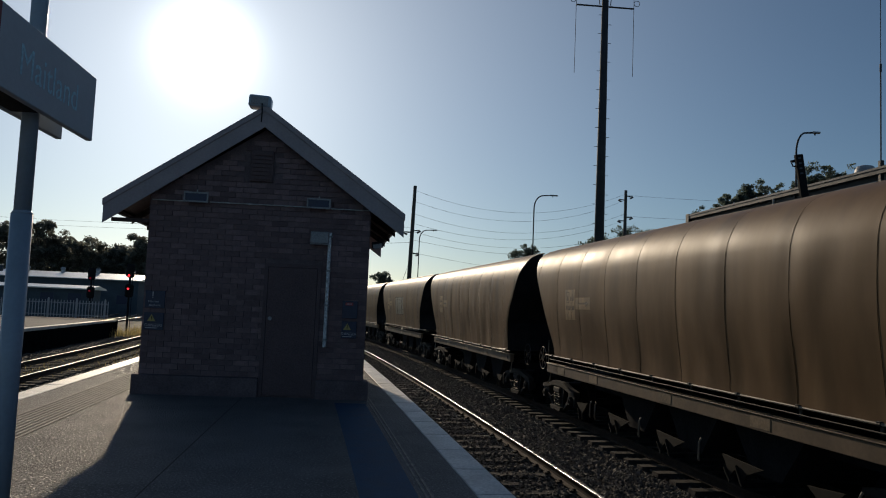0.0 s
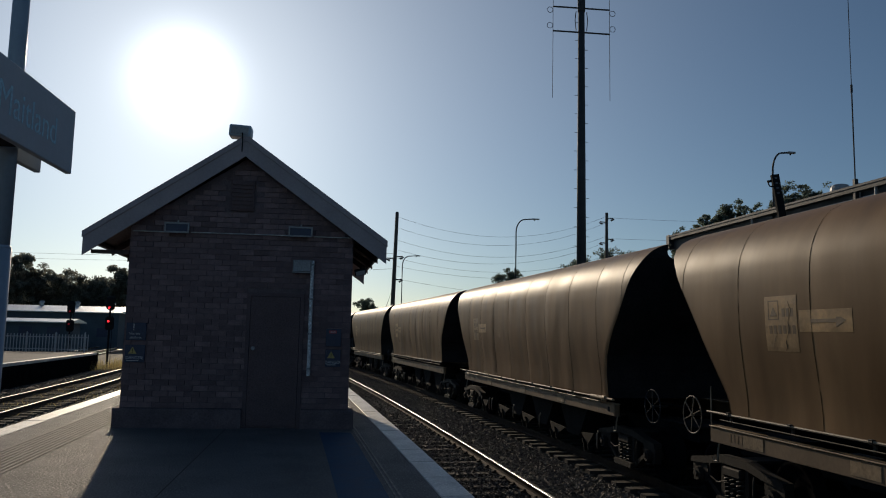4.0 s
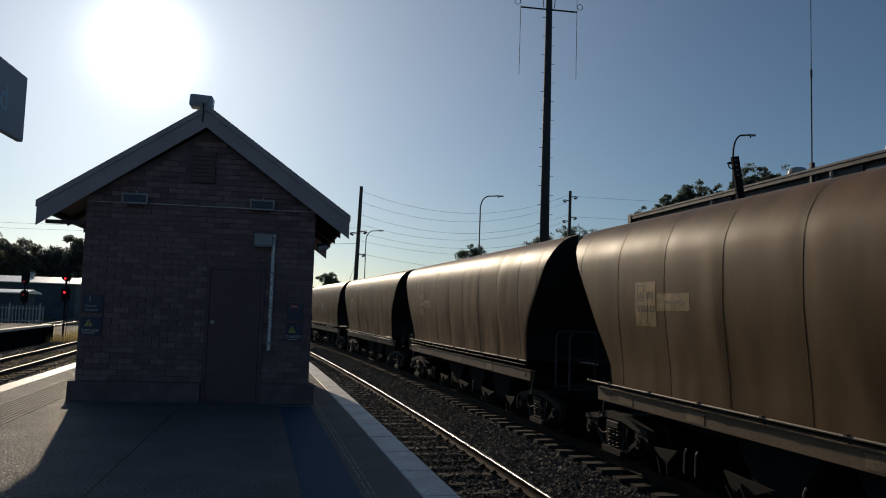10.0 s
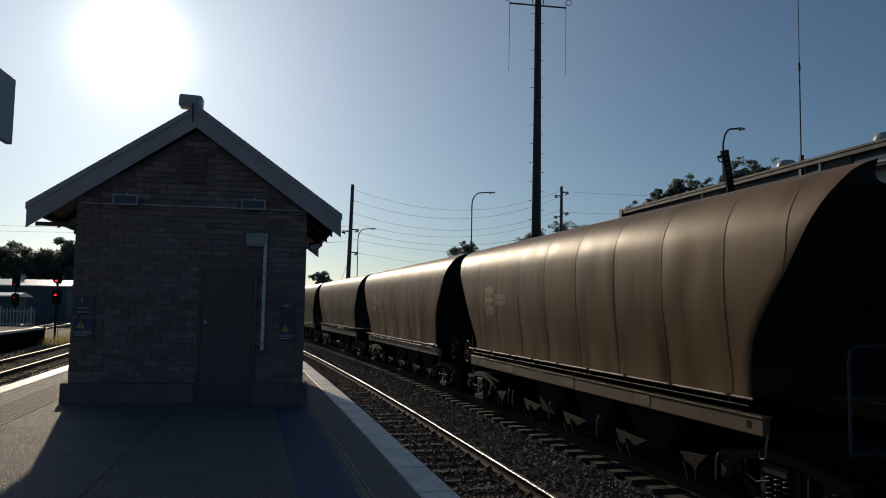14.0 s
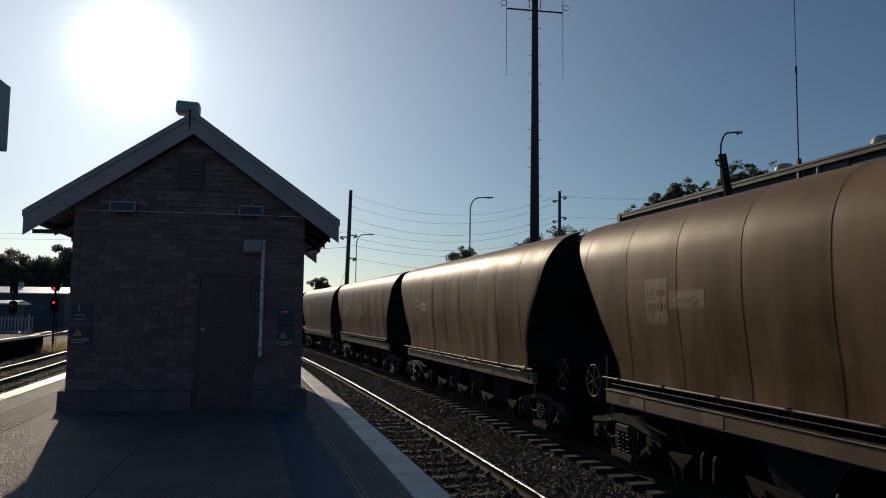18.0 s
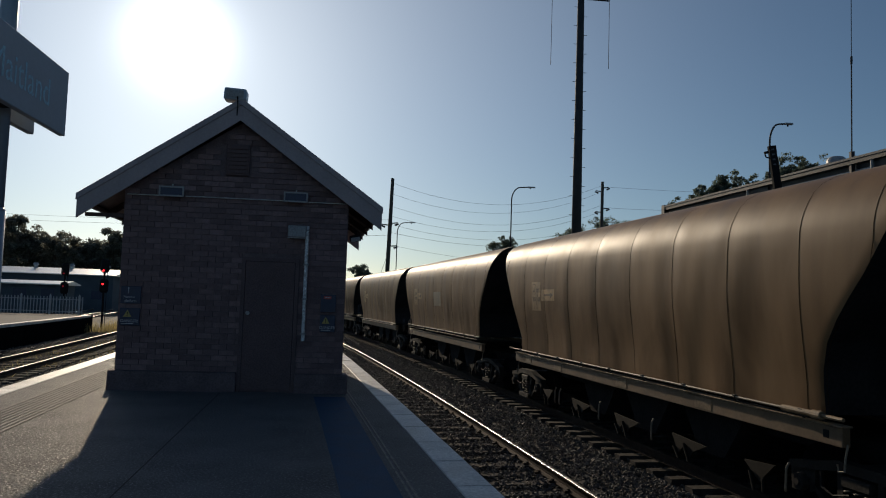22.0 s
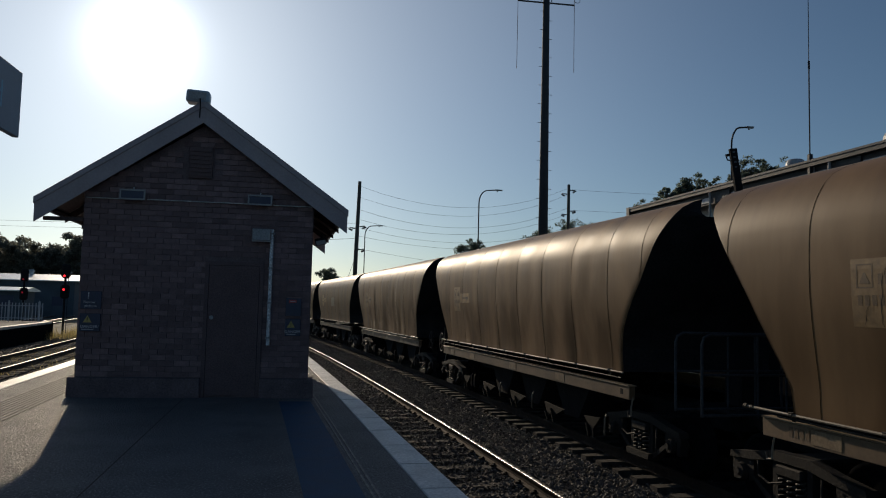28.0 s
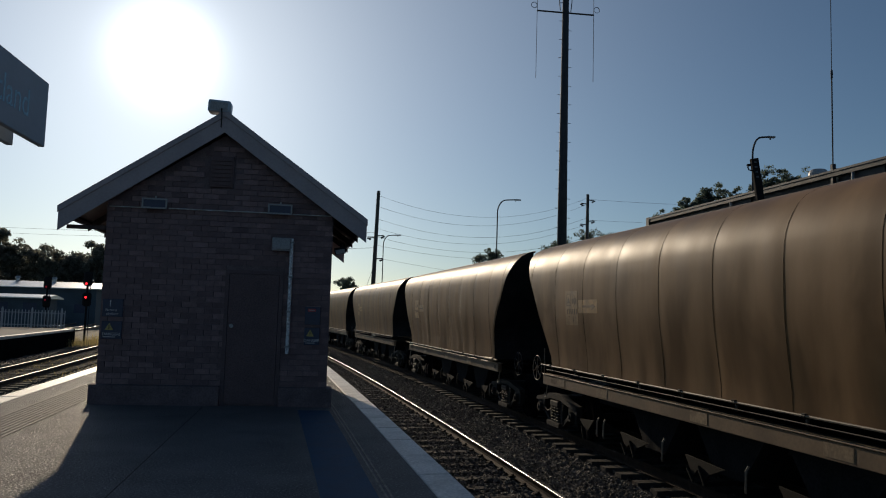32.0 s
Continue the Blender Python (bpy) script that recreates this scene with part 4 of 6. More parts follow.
def side_patch(name, y0, y1, z0, z1, seed, material, parent, proud=0.006, ragged=0.0, label="", rseed=0):
    """A thin plate or painted patch that follows the body's side."""
    ny, nz = max(1, round(abs(y1 - y0) / 0.06)), max(1, round((z1 - z0) / 0.05))
    rnd = random.Random(rseed)
    verts, faces = [], []
    for i in range(ny + 1):
        for j in range(nz + 1):
            y, z = y0 + (y1 - y0) * i / ny, z0 + (z1 - z0) * j / nz
            if ragged and (i in (0, ny) or j in (0, nz)):
                y, z = y + rnd.uniform(-ragged, ragged), z + rnd.uniform(-ragged, ragged)
            verts.append((on_side(y, z, seed, proud), y, z + UPZ))
    m = nz + 1
    for i in range(ny):
        for j in range(nz):
            a = i * m + j
            faces.append((a, a + m, a + m + 1, a + 1))
    # a rim back to the sheet gives the plate its thickness
    ring = [i * m for i in range(ny + 1)] + [ny * m + j for j in range(1, m)] + [i * m + nz for i in range(ny - 1, -1, -1)] + [j for j in range(nz - 1, 0, -1)]
    base = len(verts)
    for r in ring:
        x, y, z = verts[r]
        verts.append((x + proud + 0.004, y, z))
    for k in range(len(ring)):
        q = (k + 1) % len(ring)
        faces.append((ring[k], ring[q], base + q, base + k))
    ob = raw(name, verts, faces, material, parent, smooth=False)
    if label:
        tagged(ob, label)
    return ob


def crack(a, b, wide, seed, parent, rseed, wander=0.03, proud=0.0055):
    """A dark flaked line on the body's side from a to b, each (y, z), that wanders and changes its width."""
    rnd = random.Random(rseed)
    n = max(6, round(math.dist(a, b) / 0.05))
    away, verts, faces = 0.0, [], []
    up = abs(b[1] - a[1]) > abs(b[0] - a[0])
    for i in range(n + 1):
        k = i / n
        away = 0.8 * away + rnd.uniform(-wander, wander) * 0.6
        half = 0.5 * wide * rnd.uniform(0.35, 1.3) * (0.4 if i in (0, n) else 1)
        y, z = a[0] + (b[0] - a[0]) * k, a[1] + (b[1] - a[1]) * k
        for s in (-half, half):
            yy, zz = (y + away + s, z) if up else (y, z + away + s)
            verts.append((on_side(yy, zz, seed, proud), yy, zz + UPZ))
    for i in range(n):
        faces.append((2 * i, 2 * i + 1, 2 * i + 3, 2 * i + 2))
    return raw("flaked_crack", verts, faces, M["dark_crack"], parent)


def bogie_meshes():
    """Side frame, wheel set and springs of one three-piece bogie, about its centre at rail level."""
    out = {}
    for s in (-1, 1):
        bm = bmesh.new()
        x0, x1 = sorted((s * 0.98, s * 1.10))
        # top chord, pedestals with axle boxes, sloping lower chords, columns and spring seat
        add_prism(bm, [(-1.16, 0.60), (-1.14, 0.68), (-0.72, 0.74), (-0.34, 0.82), (0.34, 0.82), (0.72, 0.74), (1.14, 0.68), (1.16, 0.60), (0.70, 0.64), (0.30, 0.71), (-0.30, 0.71), (-0.70, 0.64)], "x", *sorted((s * 0.98, s * 1.13)))
        for e in (-1, 1):
            add_prism(bm, [(e * 1.14, 0.60), (e * 1.12, 0.34), (e * 1.03, 0.34), (e * 1.03, 0.52), (e * 0.80, 0.52), (e * 0.80, 0.36), (e * 0.71, 0.40), (e * 0.70, 0.64)], "x", x0, x1)
            add_prism(bm, [(e * 0.74, 0.47), (e * 0.70, 0.38), (e * 0.36, 0.16), (e * 0.32, 0.24)], "x", x0, x1)
            add_prism(bm, [(e * 0.34, 0.72), (e * 0.26, 0.72), (e * 0.24, 0.22), (e * 0.34, 0.22)], "x", x0, x1)
            add_tube(bm, (s * 1.10, e * 0.915, 0.46), (s * 1.17, e * 0.915, 0.46), 0.11, 0.095, 14)
            add_tube(bm, (s * 1.17, e * 0.915, 0.46), (s * 1.195, e * 0.915, 0.46), 0.05, 0.04, 10)
        add_prism(bm, [(-0.36, 0.24), (-0.34, 0.15), (0.34, 0.15), (0.36, 0.24)], "x", *sorted((s * 0.96, s * 1.18)))
        add_box(bm, *sorted((s * 1.00, s * 1.16)), -0.22, 0.22, 0.56, 0.68, 0.015)
        # brake rigging hung in front
        add_path(bm, [(s * 1.15, 0.55, 0.66), (s * 1.18, 0.50, 0.50), (s * 1.18, 0.30, 0.44), (s * 1.18, 0.05, 0.50)], 0.014, 5)
        add_path(bm, [(s * 1.15, -0.55, 0.66), (s * 1.18, -0.58, 0.44), (s * 1.18, -0.62, 0.26)], 0.014, 5)
        out["side_frame", s] = bm
        for k, e in enumerate((-0.15, 0.0, 0.15)):
            bm = bmesh.new()
            pts = [(s * 1.06 + 0.055 * math.cos(a), e + 0.055 * math.sin(a), 0.245 + 0.31 * i / 40) for i, a in ((i, i * 2 * math.pi / 8) for i in range(41))]
            add_path(bm, [(p[0] + s * 0.03, p[1], p[2]) for p in pts], 0.013, 5)
            out["spring", s, k] = bm
    return out


def wheel_bmesh(s):
    """A flanged wheel turned as one piece; s is the side that its hub points to."""
    bm, n = bmesh.new(), 28
    profile = [(-0.095, 0.09), (-0.095, 0.485), (-0.070, 0.485), (-0.060, 0.460), (0.065, 0.452), (0.065, 0.40), (0.030, 0.37), (0.025, 0.16), (0.070, 0.13), (0.105, 0.11), (0.105, 0.076)]
    rings = [[bm.verts.new((s * x, r * math.cos(2 * math.pi * k / n), r * math.sin(2 * math.pi * k / n))) for k in range(n)] for x, r in profile]
    for a, b in zip(rings, rings[1:]):
        for k in range(n):
            bm.faces.new((a[k], a[(k + 1) % n], b[(k + 1) % n], b[k]))
    bmesh.ops.recalc_face_normals(bm, faces=bm.faces[:])
    return bm


def wheel_rim_bmesh():
    r = 0.275
    return bar([(0, r * math.cos(a), r * math.sin(a)) for a in (2 * math.pi * k / 32 for k in range(33))], 0.0095, 6)


def end_rail_bmesh():
    bm = bmesh.new()
    pts = [(-1.30, 0, 0.0), (-1.30, 0, 0.97), (-1.27, 0, 1.06), (-1.18, 0, 1.10), (1.18, 0, 1.10), (1.27, 0, 1.06), (1.30, 0, 0.97), (1.30, 0, 0.0)]
    add_path(bm, pts, 0.021, 6)
    add_tube(bm, (-1.29, 0, 0.56), (1.29, 0, 0.56), 0.017, n=6)
    for x in (-0.45, 0.0, 0.45):
        add_tube(bm, (x, 0, -0.02), (x, 0, 1.09), 0.016, n=6)
    add_tube(bm, (-1.30, 0, 0.02), (1.30, 0, 0.02), 0.02, n=6)
    return bm


def make_wagon_kit():
    kit = {"bogie": bogie_meshes()}
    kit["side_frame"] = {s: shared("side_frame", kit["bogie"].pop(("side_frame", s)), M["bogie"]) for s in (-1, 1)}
    kit["springs"] = [shared("spring", bm, M["spring"]) for key, bm in list(kit["bogie"].items()) if key[1] == -1]
    for key, bm in kit["bogie"].items():
        if key[1] == 1:
            bm.free()
    # wheels get the near-black that stands for shade under the wagon
    kit["wheel"] = {s: shared("wheel", wheel_bmesh(s), M["shade_black"], True) for s in (-1, 1)}
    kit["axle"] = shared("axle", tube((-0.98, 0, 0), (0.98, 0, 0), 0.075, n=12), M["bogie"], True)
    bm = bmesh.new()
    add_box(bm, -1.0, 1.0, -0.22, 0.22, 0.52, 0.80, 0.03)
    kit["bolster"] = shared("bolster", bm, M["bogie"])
    # sill: a channel with its ends closed
    for s in (-1, 1):
        x0, x1 = sorted((s * 1.23, s * 1.335))
        bm = box(x0, x1, -5.78, 5.95, 0.092 + UPZ, 0.300 + UPZ, 0.008)
        kit["sill", s] = shared("side_sill", bm, M["sill"])
        kit["flange", s] = shared("sill_flange", box(*sorted((s * 1.20, s * 1.352)), -5.785, 5.955, 0.302 + UPZ, 0.320 + UPZ, 0.004), M["lip"])
        for form, z, low, y in (("high", 0.515, 0.425, 5.90), ("low", 0.402, 0.352, 6.16)):
            kit["pipe", form, s] = shared("hand_pipe", bar([(s * 1.405, -5.70, z + UPZ), (s * 1.405, y, z + UPZ)], 0.0165, 8), M["pipe"])
            kit["pipe_low", form, s] = shared("operating_rod", bar([(s * 1.388, -5.6, low + UPZ), (s * 1.388, 5.6, low + UPZ)], 0.010, 6), M["rod"])
    for form, z in (("high", 0.515), ("low", 0.402)):
        bm = box(0.0, 0.03, -0.022, 0.022, 0.33 if form == "low" else 0.40, z, 0.005)
        add_box(bm, -0.045, 0.0, -0.035, 0.035, z + 0.016, z + 0.030, 0.004)
        add_tube(bm, (-0.02, -0.028, z), (-0.02, 0.028, z), 0.027, n=8)
        kit["bracket", form] = shared("pipe_bracket", bm, M["rod"])
    kit["knob"] = shared("pipe_end", add_tube(tube((-1.405, 6.13, 0.402 + UPZ), (-1.405, 6.19, 0.402 + UPZ), 0.030, n=8), (-1.405, 6.02, 0.402 + UPZ), (-1.405, 6.05, 0.402 + UPZ), 0.026, n=8), M["rod"])
    cz = 0.40 + UPZ
    kit["cylinder"] = shared("air_cylinder", add_tube(add_tube(tube((-1.40, -5.40, cz), (-1.40, -4.87, cz), 0.038, n=12), (-1.40, -5.55, cz), (-1.40, -5.40, cz), 0.050, n=12), (-1.40, -5.88, cz), (-1.40, -5.55, cz), 0.024, n=8), M["sill_patch"])
    # under the body
    bm = bmesh.new()
    add_box(bm, -0.30, 0.30, -6.9, 6.9, -0.25 + UPZ, 0.02 + UPZ, 0.02)
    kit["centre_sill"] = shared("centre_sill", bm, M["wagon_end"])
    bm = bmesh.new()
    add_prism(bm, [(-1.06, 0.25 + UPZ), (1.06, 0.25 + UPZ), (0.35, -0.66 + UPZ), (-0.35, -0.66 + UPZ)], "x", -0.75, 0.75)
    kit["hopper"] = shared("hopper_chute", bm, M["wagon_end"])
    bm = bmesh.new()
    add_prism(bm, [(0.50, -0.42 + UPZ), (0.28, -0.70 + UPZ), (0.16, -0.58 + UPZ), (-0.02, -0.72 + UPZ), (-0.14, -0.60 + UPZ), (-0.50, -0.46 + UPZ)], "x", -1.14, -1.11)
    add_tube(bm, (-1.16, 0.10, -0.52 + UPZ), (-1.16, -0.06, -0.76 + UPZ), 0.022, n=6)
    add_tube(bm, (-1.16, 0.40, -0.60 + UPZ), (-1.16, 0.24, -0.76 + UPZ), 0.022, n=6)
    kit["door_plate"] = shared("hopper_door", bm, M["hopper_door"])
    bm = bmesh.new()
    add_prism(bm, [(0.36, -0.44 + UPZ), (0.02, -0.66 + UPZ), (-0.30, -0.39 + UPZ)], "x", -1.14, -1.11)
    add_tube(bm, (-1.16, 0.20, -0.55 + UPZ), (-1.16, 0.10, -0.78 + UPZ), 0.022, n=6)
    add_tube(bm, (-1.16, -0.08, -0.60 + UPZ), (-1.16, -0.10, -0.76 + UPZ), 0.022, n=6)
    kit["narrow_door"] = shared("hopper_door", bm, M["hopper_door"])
    kit["lever"] = shared("door_lever", bar([(-1.17, 0, 0.05 + UPZ), (-1.20, 0.01, -0.02 + UPZ), (-1.20, 0.02, -0.26 + UPZ), (-1.17, 0.06, -0.30 + UPZ)], 0.016, 6), M["pipe"])
    kit["step"] = shared("end_step", bar([(-1.28, 0, 0.13 + UPZ), (-1.30, 0.015, -0.02 + UPZ), (-1.30, 0.03, -0.16 + UPZ), (-1.30, 0.12, -0.18 + UPZ), (-1.30, 0.14, -0.10 + UPZ)], 0.014, 6), M["pipe"])
    bm = bmesh.new()
    add_box(bm, -0.09, 0.09, -0.55, 0.0, -0.10, 0.12, 0.02)
    add_box(bm, -0.16, 0.16, -0.92, -0.55, -0.15, 0.17, 0.05)
    kit["coupler"] = shared("coupler", bm, M["bogie"])
    kit["platform"] = shared("end_deck", box(-0.42, 0.42, -0.60, 0.62, 0.03 + UPZ, 0.07 + UPZ, 0.01), M["wagon_end"])
    kit["end_post"] = shared("end_stanchion", bar([(-1.30, 0, 0.30 + UPZ), (-1.30, 0, 0.86 + UPZ)], 0.011, 6), M["pipe"])
    for place, look_of in ((1, "pipe"), (-1, "dull_wheel")):
        kit["rim", place] = shared("brake_wheel", wheel_rim_bmesh(), M[look_of])
        kit["spoke", place] = shared("spoke", tube((0, 0.03, 0), (0, 0.27, 0), 0.0075, n=6), M[look_of])
        kit["hub", place] = shared("hub", tube((-0.03, 0, 0), (0.03, 0, 0), 0.022, n=12), M[look_of])
    kit["shaft"] = shared("brake_shaft", bar([(-1.24, 0, 0), (-0.95, 0, 0)], 0.02, 6), M["wagon_end"])
    kit["endrail"] = shared("end_handrail", end_rail_bmesh(), M["dull_rail"])
    kit["brake_box"] = shared("brake_box", box(-0.35, 0.35, -0.20, 0.20, 0.0, 0.55, 0.03), M["wagon_end"])
    for s in (-1, 1):
        kit["top_rim", s] = shared("top_rim", box(*sorted((s * (RIM - 0.035), s * (RIM + 0.012))), -7.0, 7.0, 3.122 + UPZ, 3.160 + UPZ, 0.006), M["lip"])
    for form, side in (("high", SIDE), ("low", SKIRTED)):
        kit["bodies", form] = [body_mesh(s, side, 0.08 if form == "low" else 0.0) for s in range(4)]
        kit["seams", form] = [[seam_mesh(y, s, side, hand) for y in SEAMS for hand in (-1, 1)] for s in range(4)]
    kit["sooty_body"] = body_mesh(1, SIDE)
    kit["sooty_body"].materials[0] = M["wagon_sooty"]
    return kit


KIT = make_wagon_kit()


def put(name, me, parent, m=None):
    ob = new(name, me)
    ob.parent = parent
    if m is not None:
        ob.matrix_basis = m
    return ob


def make_wagon(seed, end, marking, rear, form):
    """end: what stands on the rear deck (wheel or rail); marking: arrow, patch, pale or none; rear: the same for the leading deck."""
    extra = {"patch": " with a large pale patch", "pale": " with a small pale patch", "sooty": " smeared with black soot", "none": ""}[marking]
    top = thing("coal_wagon", "dusty brown steel coal hopper wagon" + extra , "railway wagon", group="wagons of the coal train")
    put("body", KIT["sooty_body"] if marking == "sooty" else KIT["bodies", form][seed], top)
    for me in KIT["seams", form][seed]:
        put("weld_seam", me, top)
    for s in (-1, 1):
        put("top_rim", KIT["top_rim", s], top)
        put("side_sill", KIT["sill", s], top)
        put("sill_flange", KIT["flange", s], top)
        put("hand_pipe", KIT["pipe", form, s], top)
        put("operating_rod", KIT["pipe_low", form, s], top)
    for k in range(9):
        y = 5.35 - 1.32 * k
        put("pipe_bracket", KIT["bracket", form], top, pose(-1.385, y, UPZ))
    put("centre_sill", KIT["centre_sill"], top)
    if form == "low":
        put("air_cylinder", KIT["cylinder"], top)
        put("pipe_end", KIT["knob"], top)
    for y in (-2.25, -0.10, 2.05):
        put("hopper_chute", KIT["hopper"], top, pose(0, y, 0))
        d = put("hopper_door", KIT["door_plate"], top, pose(0, y, 0))
        put("door_lever", KIT["lever"], d, pose(0, 1.05, -0.34))
    for y in (-4.05, 4.0):
        d = put("hopper_door", KIT["narrow_door"], top, pose(0, y, 0))
        put("door_lever", KIT["lever"], d, pose(0, -0.62, -0.34))
    for y in (-5.8, 5.8):
        put("end_step", KIT["step"], top, pose(0, y, 0, 0, 0, 0))
        put("end_deck", KIT["platform"], top, pose(0, 6.57 if y > 0 else -6.57, 0))
        put("coupler", KIT["coupler"], top, pose(0, 6.75 if y > 0 else -6.75, 0.90, 0, 0, 180 if y > 0 else 0))
    if form == "high":
        put("end_stanchion", KIT["end_post"], top, pose(0, 5.98, 0))
    for y in (-5.75, 5.75):
        b = new("bogie")
        b.parent, b.matrix_basis = top, pose(0, y, 0)
        for s in (-1, 1):
            put("side_frame", KIT["side_frame"][s], b)
        for me in KIT["springs"]:
            put("spring", me, b)
        put("bolster", KIT["bolster"], b)
        for e in (-0.915, 0.915):
            put("axle", KIT["axle"], b, pose(0, e, 0.46))
            for s in (-1, 1):
                put("wheel", KIT["wheel"][s], b, pose(s * 0.75, e, 0.46))
    for kind, y in ((end, 6.67), (rear, -7.04)):
        if kind == "wheel":
            put("brake_shaft", KIT["shaft"], top, pose(0, y, 0.39 + UPZ))
            e = 1 if y > 0 else -1
            w = put("brake_wheel", KIT["rim", e], top, pose(-1.22, y, 0.39 + UPZ, 10 * seed))
            put("hub", KIT["hub", e], w)
            for q in range(6):
                put("spoke", KIT["spoke", e], w, pose(0, 0, 0, 30 + 60 * q))
        elif kind == "rail":
            put("end_handrail", KIT["endrail"], top, pose(0, 7.28 if y > 0 else -7.08, 0.10 + UPZ))
            put("brake_box", KIT["brake_box"], top, pose(0.3, math.copysign(6.6, y), 0.08 + UPZ))
    # data plate with an emblem frame and bars, arrow plate, and sill plates
    plate = side_patch("data_plate", 3.74, 4.36, 1.39, 2.05, seed, M["plate"], top, 0.0018, label="faded ochre data plate")
    for z0, z1, ends in ((1.80, 1.90, (3.99, 3.91, 3.83)), (1.60, 1.70, (4.25, 4.16, 4.07, 3.98, 3.89, 3.80))):
        for y in ends:
            side_patch("number_bar", y - 0.028, y + 0.028, z0, z1, seed, M["plate_mark"], plate, 0.0028)
    for a, b, c, d in ((4.08, 4.29, 1.765, 1.78), (4.08, 4.29, 1.985, 2.0), (4.08, 4.095, 1.78, 1.985), (4.275, 4.29, 1.78, 1.985)):
        side_patch("emblem_frame", a, b, c, d, seed, M["plate_mark"], plate, 0.0028)
    x = on_side(4.185, 1.87, seed, 0.0028)
    part("emblem", prism([(4.12, 1.81 + UPZ), (4.25, 1.81 + UPZ), (4.185, 1.94 + UPZ)], "x", x - 0.0002, x + 0.012), M["plate_mark"], plate)
    crack((4.00, 1.40), (3.90, 1.98), 0.012, seed, plate, seed + 70, 0.05, 0.0035)
    crack((4.22, 1.42), (4.12, 1.62), 0.008, seed, plate, seed + 80, 0.03, 0.0035)
    arrow = side_patch("arrow_plate", 2.83, 3.70, 1.62, 1.87, seed, M["plate"], top, 0.0018, label="faded ochre plate with a dark arrow")
    x = on_side(3.25, 1.745, seed, 0.0028)
    part("arrow", prism([(3.50, 1.725 + UPZ), (3.08, 1.725 + UPZ), (3.08, 1.675 + UPZ), (2.92, 1.745 + UPZ), (3.08, 1.815 + UPZ), (3.08, 1.765 + UPZ), (3.50, 1.765 + UPZ)], "x", x - 0.0002, x + 0.012), M["plate_mark"], arrow)
    for y in (4.9, 2.9, -0.3, -3.0):
        part("sill_plate", box(-1.341, -1.334, y - 0.22, y + 0.22, 0.125 + UPZ, 0.275 + UPZ), M["sill_patch"], top)
    for y in (5.18, 5.27, 5.36, 5.45):
        part("number_bar", box(-1.338, -1.334, y - 0.028, y + 0.028, 0.15 + UPZ, 0.26 + UPZ), M["plate_mark"], top)
    part("sill_hole", box(-1.337, -1.330, -5.58, -5.48, 0.16 + UPZ, 0.25 + UPZ, 0.003), M["black"], top)
    if marking == "patch":
        for i, (a, b) in enumerate(((-1.23, -0.72), (-0.60, 0.74), (0.86, 1.41))):
            side_patch("repainted_panel", a, b, 1.16, 2.08, seed, M["patch"], top, 0.0035, 0.02, "pale repainted panel with cracked edges", rseed=seed * 5 + i)
        for i, (a, b, wide) in enumerate((((-0.66, 1.13), (-0.66, 2.10), 0.085), ((0.80, 1.13), (0.80, 2.10), 0.075), ((-1.24, 2.085), (1.42, 2.085), 0.022), ((-1.24, 1.15), (1.42, 1.15), 0.016), ((-1.24, 1.15), (-1.22, 2.08), 0.02), ((1.41, 1.2), (1.40, 2.08), 0.02),
                                          ((-0.58, 1.93), (0.74, 1.95), 0.014), ((-0.60, 1.72), (0.30, 1.74), 0.010), ((-0.55, 1.38), (0.72, 1.40), 0.014), ((0.2, 1.55), (0.74, 1.57), 0.009), ((-1.2, 1.9), (-0.85, 2.02), 0.06), ((-1.18, 1.60), (-0.80, 1.9), 0.05), ((0.86, 1.95), (1.38, 1.90), 0.018), ((0.9, 1.55), (1.05, 2.0), 0.014), ((-1.2, 1.42), (-0.74, 1.40), 0.010), ((0.9, 1.33), (1.36, 1.36), 0.010))):
            crack(a, b, wide, seed, top, seed * 31 + i, 0.006 if wide > 0.015 and i < 6 else 0.02)
    elif marking == "pale":
        side_patch("repainted_panel", -0.66, 0.56, 1.38, 1.89, seed, M["patch_pale"], top, 0.003, 0.01, rseed=seed)
    return top


PITCH, WAGONS = 15.0, 46
RAIL_GAPS = set(range(1, 46, 4))  # wagons whose leading deck has handrails
BARE_GAPS = set(range(3, 46, 4))  # nothing stands on these; every second deck has brake wheels
MARKED = {4: "patch", 12: "patch", 16: "pale", 24: "pale", 28: "pale", 36: "pale", 42: "pale", 30: "sooty"}


def make_train():
    made, kinds = [], {}
    for k in range(WAGONS):
        seed = 1 if MARKED.get(k) == "sooty" else (k * 7 + 3) % 4
        end = "rail" if k in RAIL_GAPS else "bare" if k in BARE_GAPS else "wheel"
        rear = "rail" if k - 1 in RAIL_GAPS else "bare" if k - 1 in BARE_GAPS else "wheel"
        marking = MARKED.get(k, "none")
        form = "low" if k % 2 else "high"
        key = (seed, end, rear, marking, form)
        if key in kinds:
            made.append(copy_thing(kinds[key], Matrix.Identity(4)))
        else:
            kinds[key] = make_wagon(seed, end, marking, rear, form)
            made.append(kinds[key])
    return made


TRAIN = make_train()


def wagon_pose(y):
    """A wagon whose middle is at y along the curve, on its two bogies."""
    a, b = (right_x(y - 4.75, 5.45), y - 4.75), (right_x(y + 4.75, 5.45), y + 4.75)
    return pose((a[0] + b[0]) / 2, (a[1] + b[1]) / 2, RAIL_Z, 0, 0, -math.degrees(math.atan2(b[0] - a[0], b[1] - a[1])))


